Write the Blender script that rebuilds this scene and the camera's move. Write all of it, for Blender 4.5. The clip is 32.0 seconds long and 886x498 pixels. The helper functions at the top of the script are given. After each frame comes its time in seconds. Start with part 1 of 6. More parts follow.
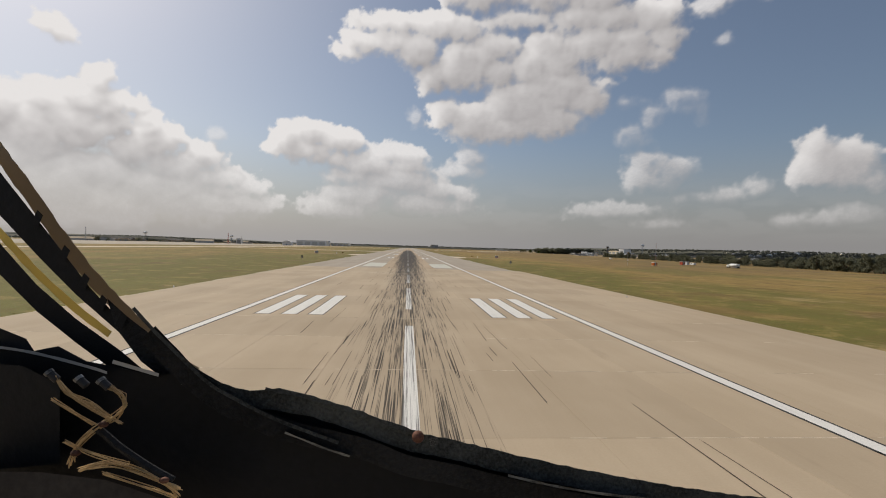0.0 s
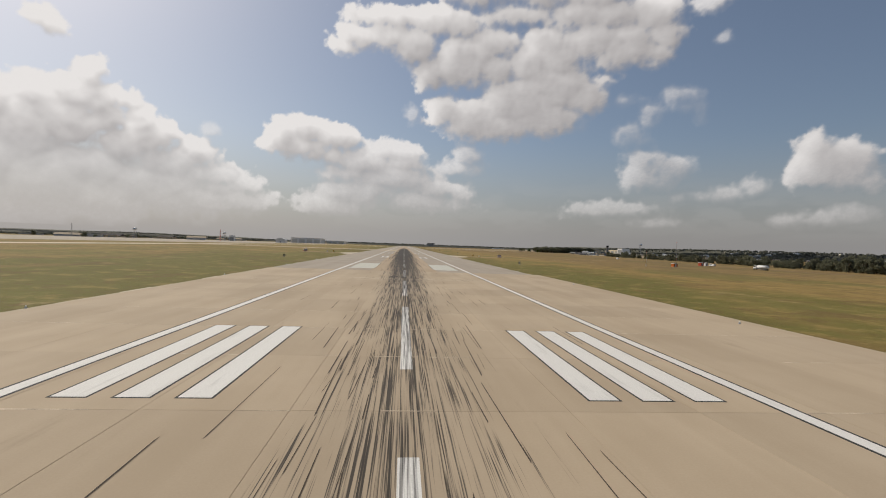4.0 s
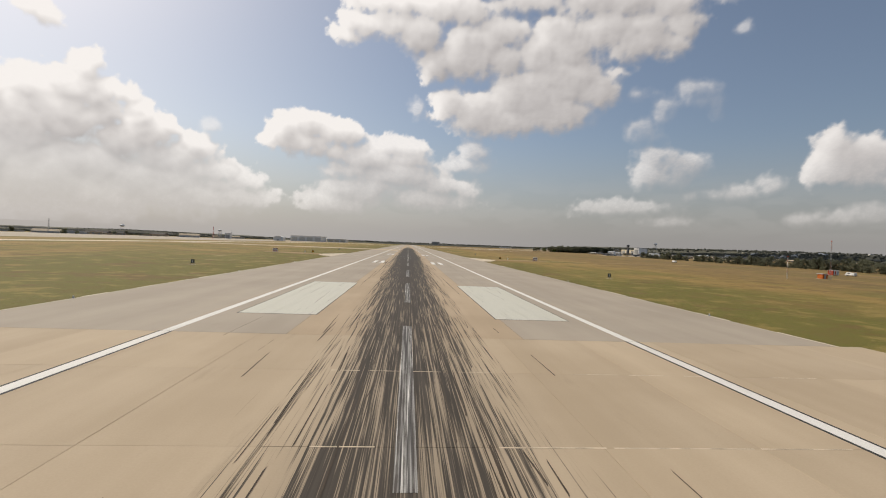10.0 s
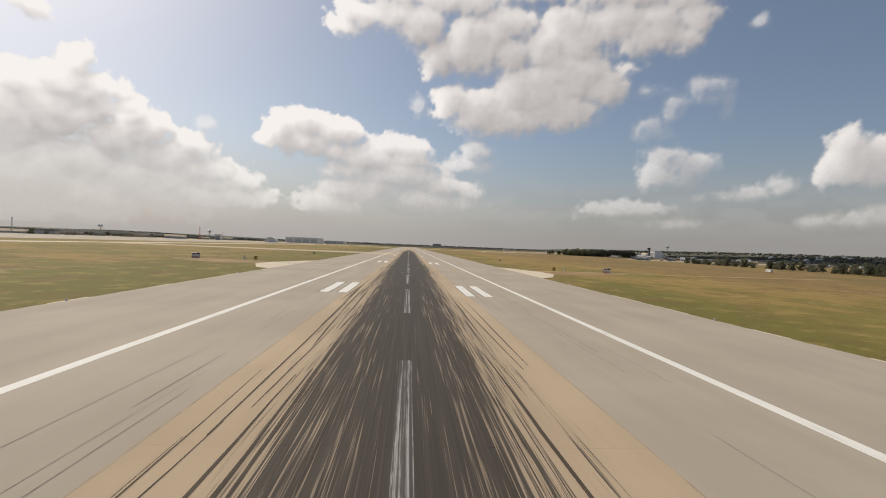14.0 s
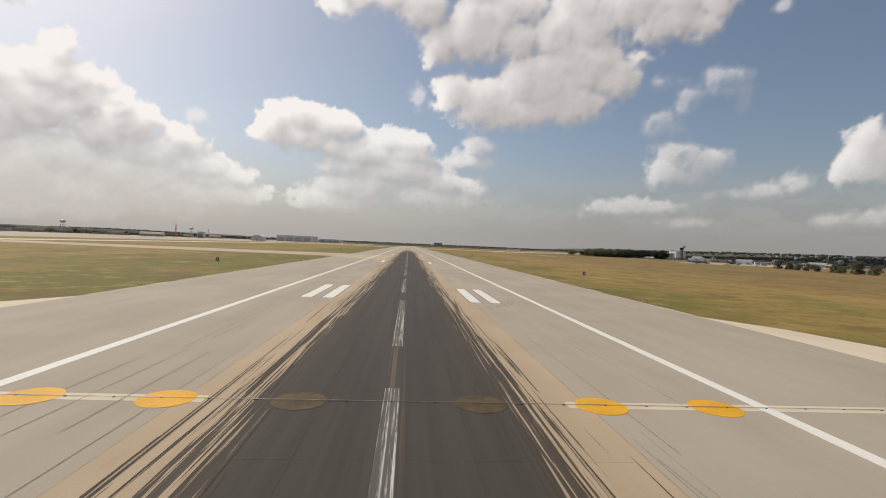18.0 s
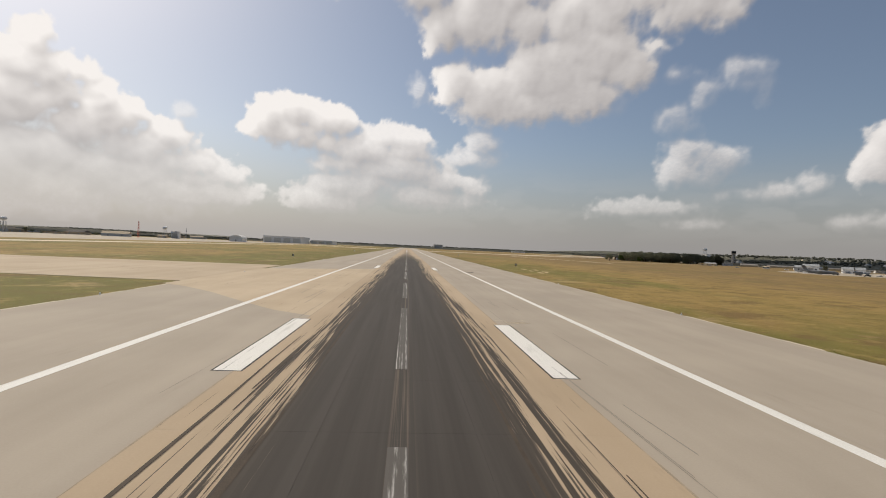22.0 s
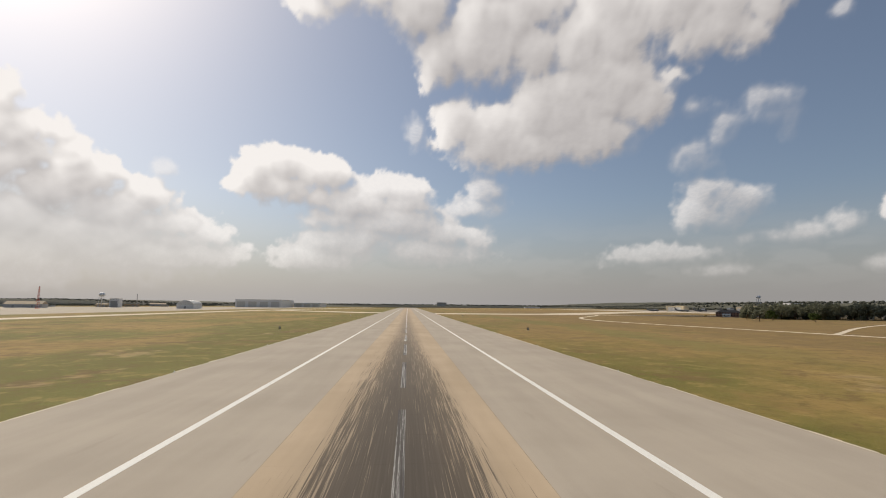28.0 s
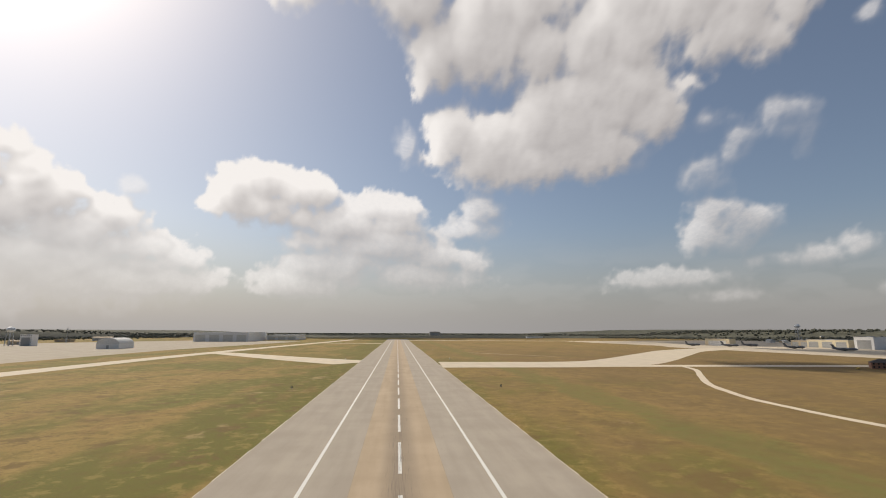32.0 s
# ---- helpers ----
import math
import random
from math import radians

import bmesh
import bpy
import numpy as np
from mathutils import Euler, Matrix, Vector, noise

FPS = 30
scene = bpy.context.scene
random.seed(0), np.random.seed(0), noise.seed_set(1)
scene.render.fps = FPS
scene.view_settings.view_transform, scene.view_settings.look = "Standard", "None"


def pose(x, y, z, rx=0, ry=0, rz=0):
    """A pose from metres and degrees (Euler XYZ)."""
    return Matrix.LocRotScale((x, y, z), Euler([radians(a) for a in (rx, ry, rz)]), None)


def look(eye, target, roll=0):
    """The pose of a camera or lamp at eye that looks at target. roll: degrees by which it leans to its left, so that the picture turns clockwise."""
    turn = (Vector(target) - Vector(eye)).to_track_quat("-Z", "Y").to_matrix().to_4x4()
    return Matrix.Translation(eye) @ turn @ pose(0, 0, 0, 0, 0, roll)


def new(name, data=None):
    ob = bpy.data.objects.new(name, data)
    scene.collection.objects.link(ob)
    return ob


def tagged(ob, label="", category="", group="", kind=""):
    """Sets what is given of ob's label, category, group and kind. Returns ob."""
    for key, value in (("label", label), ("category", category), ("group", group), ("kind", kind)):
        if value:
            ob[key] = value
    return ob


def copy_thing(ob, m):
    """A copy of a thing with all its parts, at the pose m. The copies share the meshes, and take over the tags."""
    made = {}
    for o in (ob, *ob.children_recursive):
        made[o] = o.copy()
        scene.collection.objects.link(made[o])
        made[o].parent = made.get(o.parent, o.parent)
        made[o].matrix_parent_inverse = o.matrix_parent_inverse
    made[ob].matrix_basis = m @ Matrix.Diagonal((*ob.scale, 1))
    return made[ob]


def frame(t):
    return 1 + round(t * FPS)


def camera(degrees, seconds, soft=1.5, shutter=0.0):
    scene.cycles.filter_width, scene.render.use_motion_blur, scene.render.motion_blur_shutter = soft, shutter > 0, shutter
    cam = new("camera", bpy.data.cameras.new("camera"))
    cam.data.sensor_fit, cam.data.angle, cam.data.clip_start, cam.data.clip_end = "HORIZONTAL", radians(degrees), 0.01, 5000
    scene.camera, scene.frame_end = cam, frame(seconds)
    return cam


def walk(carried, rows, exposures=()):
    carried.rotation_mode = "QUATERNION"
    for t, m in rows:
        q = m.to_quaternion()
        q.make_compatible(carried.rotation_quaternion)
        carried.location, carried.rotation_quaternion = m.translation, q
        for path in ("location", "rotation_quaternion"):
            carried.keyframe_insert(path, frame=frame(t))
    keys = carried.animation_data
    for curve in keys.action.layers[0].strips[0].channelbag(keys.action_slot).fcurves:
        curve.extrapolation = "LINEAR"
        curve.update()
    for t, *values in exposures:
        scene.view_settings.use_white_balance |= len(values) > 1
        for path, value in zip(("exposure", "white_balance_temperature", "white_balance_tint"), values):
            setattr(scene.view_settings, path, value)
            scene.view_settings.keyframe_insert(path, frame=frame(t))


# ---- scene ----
# All lengths below are in metres on the ground; SIZE shrinks the whole place evenly,
# so that the take-off roll keeps within the speed that the camera may have.
SIZE = 0.6

cam = camera(87.0, 32.0, soft=1.0)
PATH = [
    (0.0, pose(-0.244, -0.070, 5.388, 89.85, -1.68, -4.31)),
    (0.5, pose(-0.198, 1.409, 5.390, 89.72, -1.74, -4.46)),
    (1.0, pose(-0.161, 3.188, 5.401, 89.65, -1.79, -4.59)),
    (1.5, pose(-0.144, 5.144, 5.404, 89.60, -1.83, -4.71)),
    (2.0, pose(-0.163, 7.491, 5.399, 89.56, -1.87, -4.78)),
    (2.5, pose(-0.208, 10.147, 5.385, 89.53, -1.90, -4.81)),
    (3.0, pose(-0.252, 13.331, 5.387, 89.57, -1.93, -4.83)),
    (3.5, pose(-0.299, 16.641, 5.378, 89.59, -1.96, -4.83)),
    (5.5, pose(-0.246, 32.493, 5.391, 89.94, -2.06, -4.58)),
    (6.0, pose(-0.221, 37.969, 5.397, 89.95, -2.08, -4.51)),
    (6.5, pose(-0.197, 43.458, 5.396, 89.88, -2.10, -4.43)),
    (7.0, pose(-0.178, 48.995, 5.393, 89.77, -2.12, -4.36)),
    (7.5, pose(-0.168, 54.688, 5.391, 89.66, -2.15, -4.29)),
    (8.0, pose(-0.165, 60.685, 5.396, 89.59, -2.16, -4.24)),
    (8.5, pose(-0.159, 67.040, 5.396, 89.51, -2.18, -4.21)),
    (9.0, pose(-0.146, 73.820, 5.392, 89.44, -2.19, -4.21)),
    (9.5, pose(-0.136, 81.106, 5.383, 89.41, -2.19, -4.23)),
    (10.0, pose(-0.137, 88.949, 5.386, 89.49, -2.19, -4.27)),
    (10.5, pose(-0.149, 97.215, 5.384, 89.59, -2.19, -4.31)),
    (11.0, pose(-0.160, 105.764, 5.371, 89.67, -2.19, -4.35)),
    (11.5, pose(-0.154, 114.611, 5.371, 89.79, -2.21, -4.38)),
    (12.0, pose(-0.152, 123.710, 5.369, 89.89, -2.23, -4.38)),
    (12.5, pose(-0.153, 133.166, 5.378, 90.00, -2.24, -4.37)),
    (13.0, pose(-0.133, 142.790, 5.393, 90.06, -2.27, -4.33)),
    (14.0, pose(-0.061, 162.831, 5.401, 89.76, -2.32, -4.19)),
    (16.5, pose(0.311, 221.188, 5.397, 90.06, -2.35, -3.89)),
    (17.0, pose(0.341, 234.305, 5.394, 89.96, -2.38, -3.99)),
    (17.5, pose(0.357, 247.556, 5.380, 89.78, -2.41, -4.10)),
    (18.0, pose(0.360, 260.983, 5.372, 89.64, -2.44, -4.22)),
    (18.5, pose(0.323, 274.615, 5.371, 89.56, -2.48, -4.31)),
    (19.0, pose(0.250, 288.421, 5.378, 89.54, -2.52, -4.38)),
    (19.5, pose(0.179, 302.436, 5.395, 89.55, -2.55, -4.44)),
    (22.0, pose(0.006, 377.820, 5.412, 89.88, -2.58, -4.40)),
    (23.0, pose(-0.061, 409.811, 5.372, 90.11, -2.41, -4.36)),
    (25.0, pose(0.008, 477.459, 5.410, 89.80, -2.16, -4.15)),
    (27.5, pose(0.228, 564.347, 7.300, 95.31, -0.63, -4.22)),
    (28.0, pose(0.274, 582.571, 7.983, 96.89, -0.47, -4.32)),
    (29.0, pose(0.307, 619.480, 10.337, 99.23, -0.25, -4.52)),
    (30.0, pose(0.140, 657.090, 13.235, 100.40, -0.18, -4.83)),
    (31.0, pose(-0.261, 695.159, 17.049, 100.13, -0.18, -5.20)),
    (32.0, pose(-0.834, 733.404, 21.113, 100.03, -0.21, -5.49)),
]
walk(cam, PATH, exposures=[(0.0, -0.22, 6560, 10), (3.5, -0.24, 6560, 10), (6.0, -0.01, 6720, 10), (32.0, -0.01, 6720, 10)])

# ---- world and sun ----
SUN_ELEVATION, SUN_AZIMUTH = 43.0, -46.0

world = bpy.data.worlds.new("world")
scene.world = world
world.use_nodes = True
wt = world.node_tree
wt.nodes.clear()
w_out = wt.nodes.new("ShaderNodeOutputWorld")
w_bg = wt.nodes.new("ShaderNodeBackground")
w_sky = wt.nodes.new("ShaderNodeTexSky")
w_sky.sky_type = "NISHITA"
w_sky.sun_disc = False
w_sky.sun_elevation = radians(SUN_ELEVATION)
w_sky.sun_rotation = radians(SUN_AZIMUTH)
w_sky.air_density, w_sky.dust_density, w_sky.ozone_density = 1.0, 1.7, 1.2
w_bg.inputs["Strength"].default_value = 0.089
w_haze = wt.nodes.new("ShaderNodeBackground")
w_haze.inputs["Color"].default_value = (0.338, 0.330, 0.332, 1)
w_mix = wt.nodes.new("ShaderNodeMixShader")
w_co = wt.nodes.new("ShaderNodeTexCoord")
w_sep = wt.nodes.new("ShaderNodeSeparateXYZ")
w_map = wt.nodes.new("ShaderNodeMapRange")
w_map.interpolation_type = "SMOOTHSTEP"
for key, value in (("From Min", -0.02), ("From Max", 0.23), ("To Min", 0.95), ("To Max", 0.09)):
    w_map.inputs[key].default_value = value
# haze scatters more light towards the sun
w_dot = wt.nodes.new("ShaderNodeVectorMath")
w_dot.operation = "DOT_PRODUCT"
w_dot.inputs[1].default_value = (math.sin(radians(SUN_AZIMUTH)), math.cos(radians(SUN_AZIMUTH)), 0.0)
w_glow = wt.nodes.new("ShaderNodeMapRange")
w_glow.interpolation_type = "SMOOTHSTEP"
for key, value in (("From Min", 0.2), ("From Max", 1.0), ("To Min", 0.95), ("To Max", 1.25)):
    w_glow.inputs[key].default_value = value
wt.links.new(w_co.outputs["Generated"], w_dot.inputs[0])
wt.links.new(w_dot.outputs["Value"], w_glow.inputs["Value"])
wt.links.new(w_glow.outputs[0], w_haze.inputs["Strength"])
wt.links.new(w_co.outputs["Generated"], w_sep.inputs[0])
wt.links.new(w_sep.outputs["Z"], w_map.inputs["Value"])
wt.links.new(w_sky.outputs[0], w_bg.inputs["Color"])
wt.links.new(w_map.outputs[0], w_mix.inputs[0])
wt.links.new(w_bg.outputs[0], w_mix.inputs[1])
wt.links.new(w_haze.outputs[0], w_mix.inputs[2])
wt.links.new(w_mix.outputs[0], w_out.inputs[0])

sun_way = Vector((math.sin(radians(SUN_AZIMUTH)) * math.cos(radians(SUN_ELEVATION)),
                  math.cos(radians(SUN_AZIMUTH)) * math.cos(radians(SUN_ELEVATION)), math.sin(radians(SUN_ELEVATION))))
sun = new("sun", bpy.data.lights.new("sun", "SUN"))
sun.data.energy, sun.data.angle, sun.data.color = 3.75, radians(0.6), (1.0, 0.93, 0.82)
sun.matrix_world = look(sun_way * 100, (0, 0, 0))


# ---- node helpers ----
class Nodes:
    """A short way to write node materials."""

    def __init__(self, name):
        self.mat = bpy.data.materials.new(name)
        self.mat.use_nodes = True
        self.t = self.mat.node_tree
        self.bsdf = self.t.nodes["Principled BSDF"]
        self.bsdf.inputs["Roughness"].default_value = 0.85
        self.bsdf.inputs["Specular IOR Level"].default_value = 0.25

    def put(self, socket, value):
        if hasattr(value, "is_output"):
            self.t.links.new(value, socket)
        elif isinstance(value, (tuple, list)) and len(value) == 3 and socket.type == "RGBA":
            socket.default_value = (*value, 1)
        else:
            socket.default_value = value

    def node(self, kind, **ins):
        n = self.t.nodes.new(kind)
        for k, v in ins.items():
            self.put(n.inputs[k.replace("_", " ")], v)
        return n

    def math(self, op, a, b=0.0, clamp=False):
        n = self.t.nodes.new("ShaderNodeMath")
        n.operation, n.use_clamp = op, clamp
        self.put(n.inputs[0], a)
        self.put(n.inputs[1], b)
        return n.outputs[0]

    def place(self, sx=1.0, sy=1.0, sz=1.0):
        """World place in ground metres, stretched."""
        g = self.node("ShaderNodeNewGeometry")
        m = self.node("ShaderNodeMapping", Vector=g.outputs["Position"], Scale=(sx / SIZE, sy / SIZE, sz / SIZE))
        return m.outputs[0]

    def local(self, sx=1.0, sy=1.0, sz=1.0):
        c = self.node("ShaderNodeTexCoord")
        m = self.node("ShaderNodeMapping", Vector=c.outputs["Object"], Scale=(sx / SIZE, sy / SIZE, sz / SIZE))
        return m.outputs[0]

    def noise(self, vec, scale=1.0, detail=4.0, rough=0.55):
        n = self.node("ShaderNodeTexNoise", Vector=vec, Scale=scale, Detail=detail, Roughness=rough)
        return n.outputs["Fac"]

    def step(self, v, a, b, lo=0.0, hi=1.0):
        n = self.node("ShaderNodeMapRange", Value=v)
        n.interpolation_type = "SMOOTHSTEP"
        for k, q in (("From Min", a), ("From Max", b), ("To Min", lo), ("To Max", hi)):
            self.put(n.inputs[k], q)
        return n.outputs[0]

    def mix(self, fac, a, b, blend="MIX"):
        n = self.t.nodes.new("ShaderNodeMix")
        n.data_type, n.blend_type = "RGBA", blend
        self.put(n.inputs[0], fac)
        self.put(n.inputs[6], a)
        self.put(n.inputs[7], b)
        return n.outputs[2]

    def random(self):
        return self.node("ShaderNodeObjectInfo").outputs["Random"]

    def bump(self, h, strength=0.3, dist=0.02):
        n = self.node("ShaderNodeBump", Height=h, Strength=strength, Distance=dist * SIZE)
        self.put(self.bsdf.inputs["Normal"], n.outputs[0])

    def done(self, color, rough=None, metal=None):
        self.put(self.bsdf.inputs["Base Color"], color)
        if rough is not None:
            self.put(self.bsdf.inputs["Roughness"], rough)
        if metal is not None:
            self.put(self.bsdf.inputs["Metallic"], metal)
        return self.mat


def simple(name, color, rough=0.7, metal=0.0, vary=0.12, scale=1.5, bump=0.0):
    """Paint, metal or cloth with grain and grime at two scales."""
    n = Nodes(name)
    p = n.local()
    big = n.noise(p, scale * 0.35, 3)
    fine = n.noise(p, scale * 9, 4)
    dark = tuple(c * (1 - 2.2 * vary) for c in color)
    light = tuple(min(1, c * (1 + vary)) for c in color)
    c = n.mix(n.step(n.math("ADD", n.math("MULTIPLY", big, 0.6), n.math("MULTIPLY", fine, 0.4)), 0.32, 0.68), dark, light)
    if bump:
        n.bump(fine, bump, 0.01)
    return n.done(c, rough, metal)


def rubber(n, amount=1.0):
    """Tyre rubber laid in streaks along the runway; returns how much of it lies at a place."""
    xyz = n.node("ShaderNodeSeparateXYZ", Vector=n.place())
    x, y = xyz.outputs["X"], xyz.outputs["Y"]
    wide = n.math("ABSOLUTE", x)
    # how dense the rubber is along the runway
    curve = n.t.nodes.new("ShaderNodeFloatCurve")
    curve.inputs["Value"].default_value = 0
    n.put(curve.inputs["Value"], n.math("DIVIDE", n.math("ADD", y, 100), 2000, True))
    c = curve.mapping.curves[0]
    pts = [(0.0, 0.50), (0.05, 0.55), (0.09, 0.60), (0.12, 0.66), (0.16, 0.74), (0.20, 0.80), (0.25, 0.87), (0.30, 0.95), (0.42, 1.0),
           (0.48, 0.94), (0.52, 0.88), (0.56, 0.82), (0.62, 0.70), (0.70, 0.56), (0.80, 0.44), (1.0, 0.34)]
    c.points[0].location, c.points[1].location = pts[0], pts[-1]
    for q in pts[1:-1]:
        c.points.new(*q)
    curve.mapping.update()
    dense = curve.outputs[0]
    half = n.math("ADD", n.math("MULTIPLY", dense, 8.6), 1.8)
    edge = n.noise(n.place(0.5, 0.006), 1.0, 2)
    across = n.math("DIVIDE", wide, n.math("MULTIPLY", half, n.math("ADD", edge, 0.5)))
    fall = n.math("ADD", n.step(across, 0.28, 1.75, 0.92, 0.0), n.step(across, 0.0, 0.28, 0.10, 0.0))
    d = n.math("MULTIPLY", dense, fall)
    broad = n.noise(n.place(0.8, 0.010), 1.0, 3)
    lines = n.noise(n.place(5.8, 0.07), 1.0, 3)
    hair = n.noise(n.place(17.0, 0.12), 1.0, 2)
    s = n.math("ADD", n.math("ADD", n.math("MULTIPLY", broad, 0.22), n.math("MULTIPLY", lines, 0.46)), n.math("MULTIPLY", hair, 0.32))
    th = n.math("SUBTRACT", 0.80, n.math("MULTIPLY", d, 0.55))
    r = n.node("ShaderNodeMapRange", Value=n.math("SUBTRACT", s, th))
    r.interpolation_type = "SMOOTHSTEP"
    for k, q in (("From Min", -0.015), ("From Max", 0.075), ("To Min", 0.0), ("To Max", amount)):
        r.inputs[k].default_value = q
    # through the busiest stretch: a smooth black middle, then ropes of rubber with bare concrete between them
    busy = n.step(dense, 0.84, 0.93)
    off = n.math("ABSOLUTE", n.math("ADD", x, 0.1))
    drift = n.math("MULTIPLY", n.math("SUBTRACT", n.noise(n.place(0.0, 0.012), 1.0, 3), 0.5), 2.6)
    off = n.math("ADD", off, drift)
    ropes = n.math("ADD", n.math("MULTIPLY", n.noise(n.place(3.2, 0.028), 1.0, 3, 0.6), 0.64), n.math("MULTIPLY", n.noise(n.place(7.0, 0.11), 1.0, 4, 0.65), 0.36))
    level = n.math("SUBTRACT", ropes, n.math("ADD", n.step(off, 5.0, 7.3, 0.30, 0.475), n.step(off, 7.3, 10.6, 0.0, 0.17)))
    rope = n.node("ShaderNodeMapRange", Value=level)
    rope.interpolation_type = "SMOOTHSTEP"
    for k, q in (("From Min", -0.012), ("From Max", 0.03), ("To Min", 0.0), ("To Max", amount)):
        rope.inputs[k].default_value = q
    laid = n.math("ADD", n.math("MULTIPLY", r.outputs[0], n.math("SUBTRACT", 1.0, busy)), n.math("MULTIPLY", rope.outputs[0], busy))
    return laid, d, dense, n.math("MULTIPLY", busy, n.step(off, 7.0, 5.0)), busy


RUBBER = (0.036, 0.030, 0.0245)


def concrete(name, base, dark, streaks=1.0, speckle=0.5):
    """Pavement with stains, fine aggregate and, where wheels touch down, rubber."""
    n = Nodes(name)
    big = n.noise(n.place(), 0.06, 4)
    along = n.noise(n.place(0.25, 0.02), 1.0, 4)
    fine = n.noise(n.place(), 9.0, 3)
    tone = n.math("ADD", n.math("ADD", n.math("MULTIPLY", big, 0.45), n.math("MULTIPLY", along, 0.40)), n.math("MULTIPLY", fine, 0.15))
    c = n.mix(n.step(tone, 0.36, 0.66), dark, base)
    slab = n.math("MULTIPLY", n.math("SUBTRACT", n.random(), 0.5), 0.10)
    c = n.mix(1.0, c, n.node("ShaderNodeCombineColor", Red=n.math("ADD", slab, 1.0), Green=n.math("ADD", slab, 1.0),
                             Blue=n.math("ADD", slab, 1.0)).outputs[0], "MULTIPLY")
    stain = n.step(n.noise(n.place(0.5, 0.08), 1.0, 5, 0.65), 0.60, 0.78, 0.0, speckle)
    c = n.mix(stain, c, tuple(v * 0.62 for v in dark))
    if streaks:
        far = n.node("ShaderNodeSeparateXYZ", Vector=n.place())
        smear = n.math("MULTIPLY", n.step(n.math("ABSOLUTE", far.outputs["X"]), 1.0, 6.5, 1.0, 0.0), n.step(far.outputs["Y"], 20.0, 260.0))
        smear = n.math("MULTIPLY", smear, n.step(far.outputs["Y"], 2300.0, 1000.0, 0.12, 0.55))
        c = n.mix(n.math("MULTIPLY", smear, n.step(along, 0.25, 0.65, 0.6, 1.0)), c, (0.13, 0.112, 0.095))
        worn = n.mix(n.step(n.noise(n.place(5.0, 0.03), 1.0, 4), 0.36, 0.70), RUBBER, (0.056, 0.047, 0.039))
        laid, near_middle, dense, core, busy = rubber(n, 0.95 * streaks)
        smooth_film = n.mix(n.step(n.noise(n.place(0.9, 0.02), 1.0, 4, 0.6), 0.35, 0.68), (0.044, 0.0385, 0.0335), (0.060, 0.053, 0.0465))
        worn = n.mix(n.math("MULTIPLY", core, 0.85), worn, smooth_film)
        laid = n.math("MULTIPLY", laid, n.step(far.outputs["Y"], 1220.0, 900.0, 0.30, 1.0))
        film = n.math("MULTIPLY", n.step(near_middle, 0.30, 0.78), n.step(dense, 0.72, 0.98, 0.15, 0.80))
        film = n.math("MULTIPLY", film, n.math("SUBTRACT", 1.0, n.math("MULTIPLY", n.math("SUBTRACT", busy, core), 0.88)))
        c = n.mix(n.math("MULTIPLY", film, n.step(along, 0.20, 0.60, 0.65, 1.0)), c, (0.082, 0.070, 0.058))
        c = n.mix(laid, c, worn)
        bare = n.math("MULTIPLY", n.step(n.math("ABSOLUTE", n.math("SUBTRACT", far.outputs["X"], 0.12)), 0.25, 0.85, 1.0, 0.0),
                      n.step(n.noise(n.place(4.0, 0.02), 1.0, 4, 0.65), 0.50, 0.62, 0.0, 0.45))
        c = n.mix(n.math("MULTIPLY", bare, core), c, (0.20, 0.155, 0.112))
    n.bump(fine, 0.15, 0.01)
    return n.done(c, 0.88)


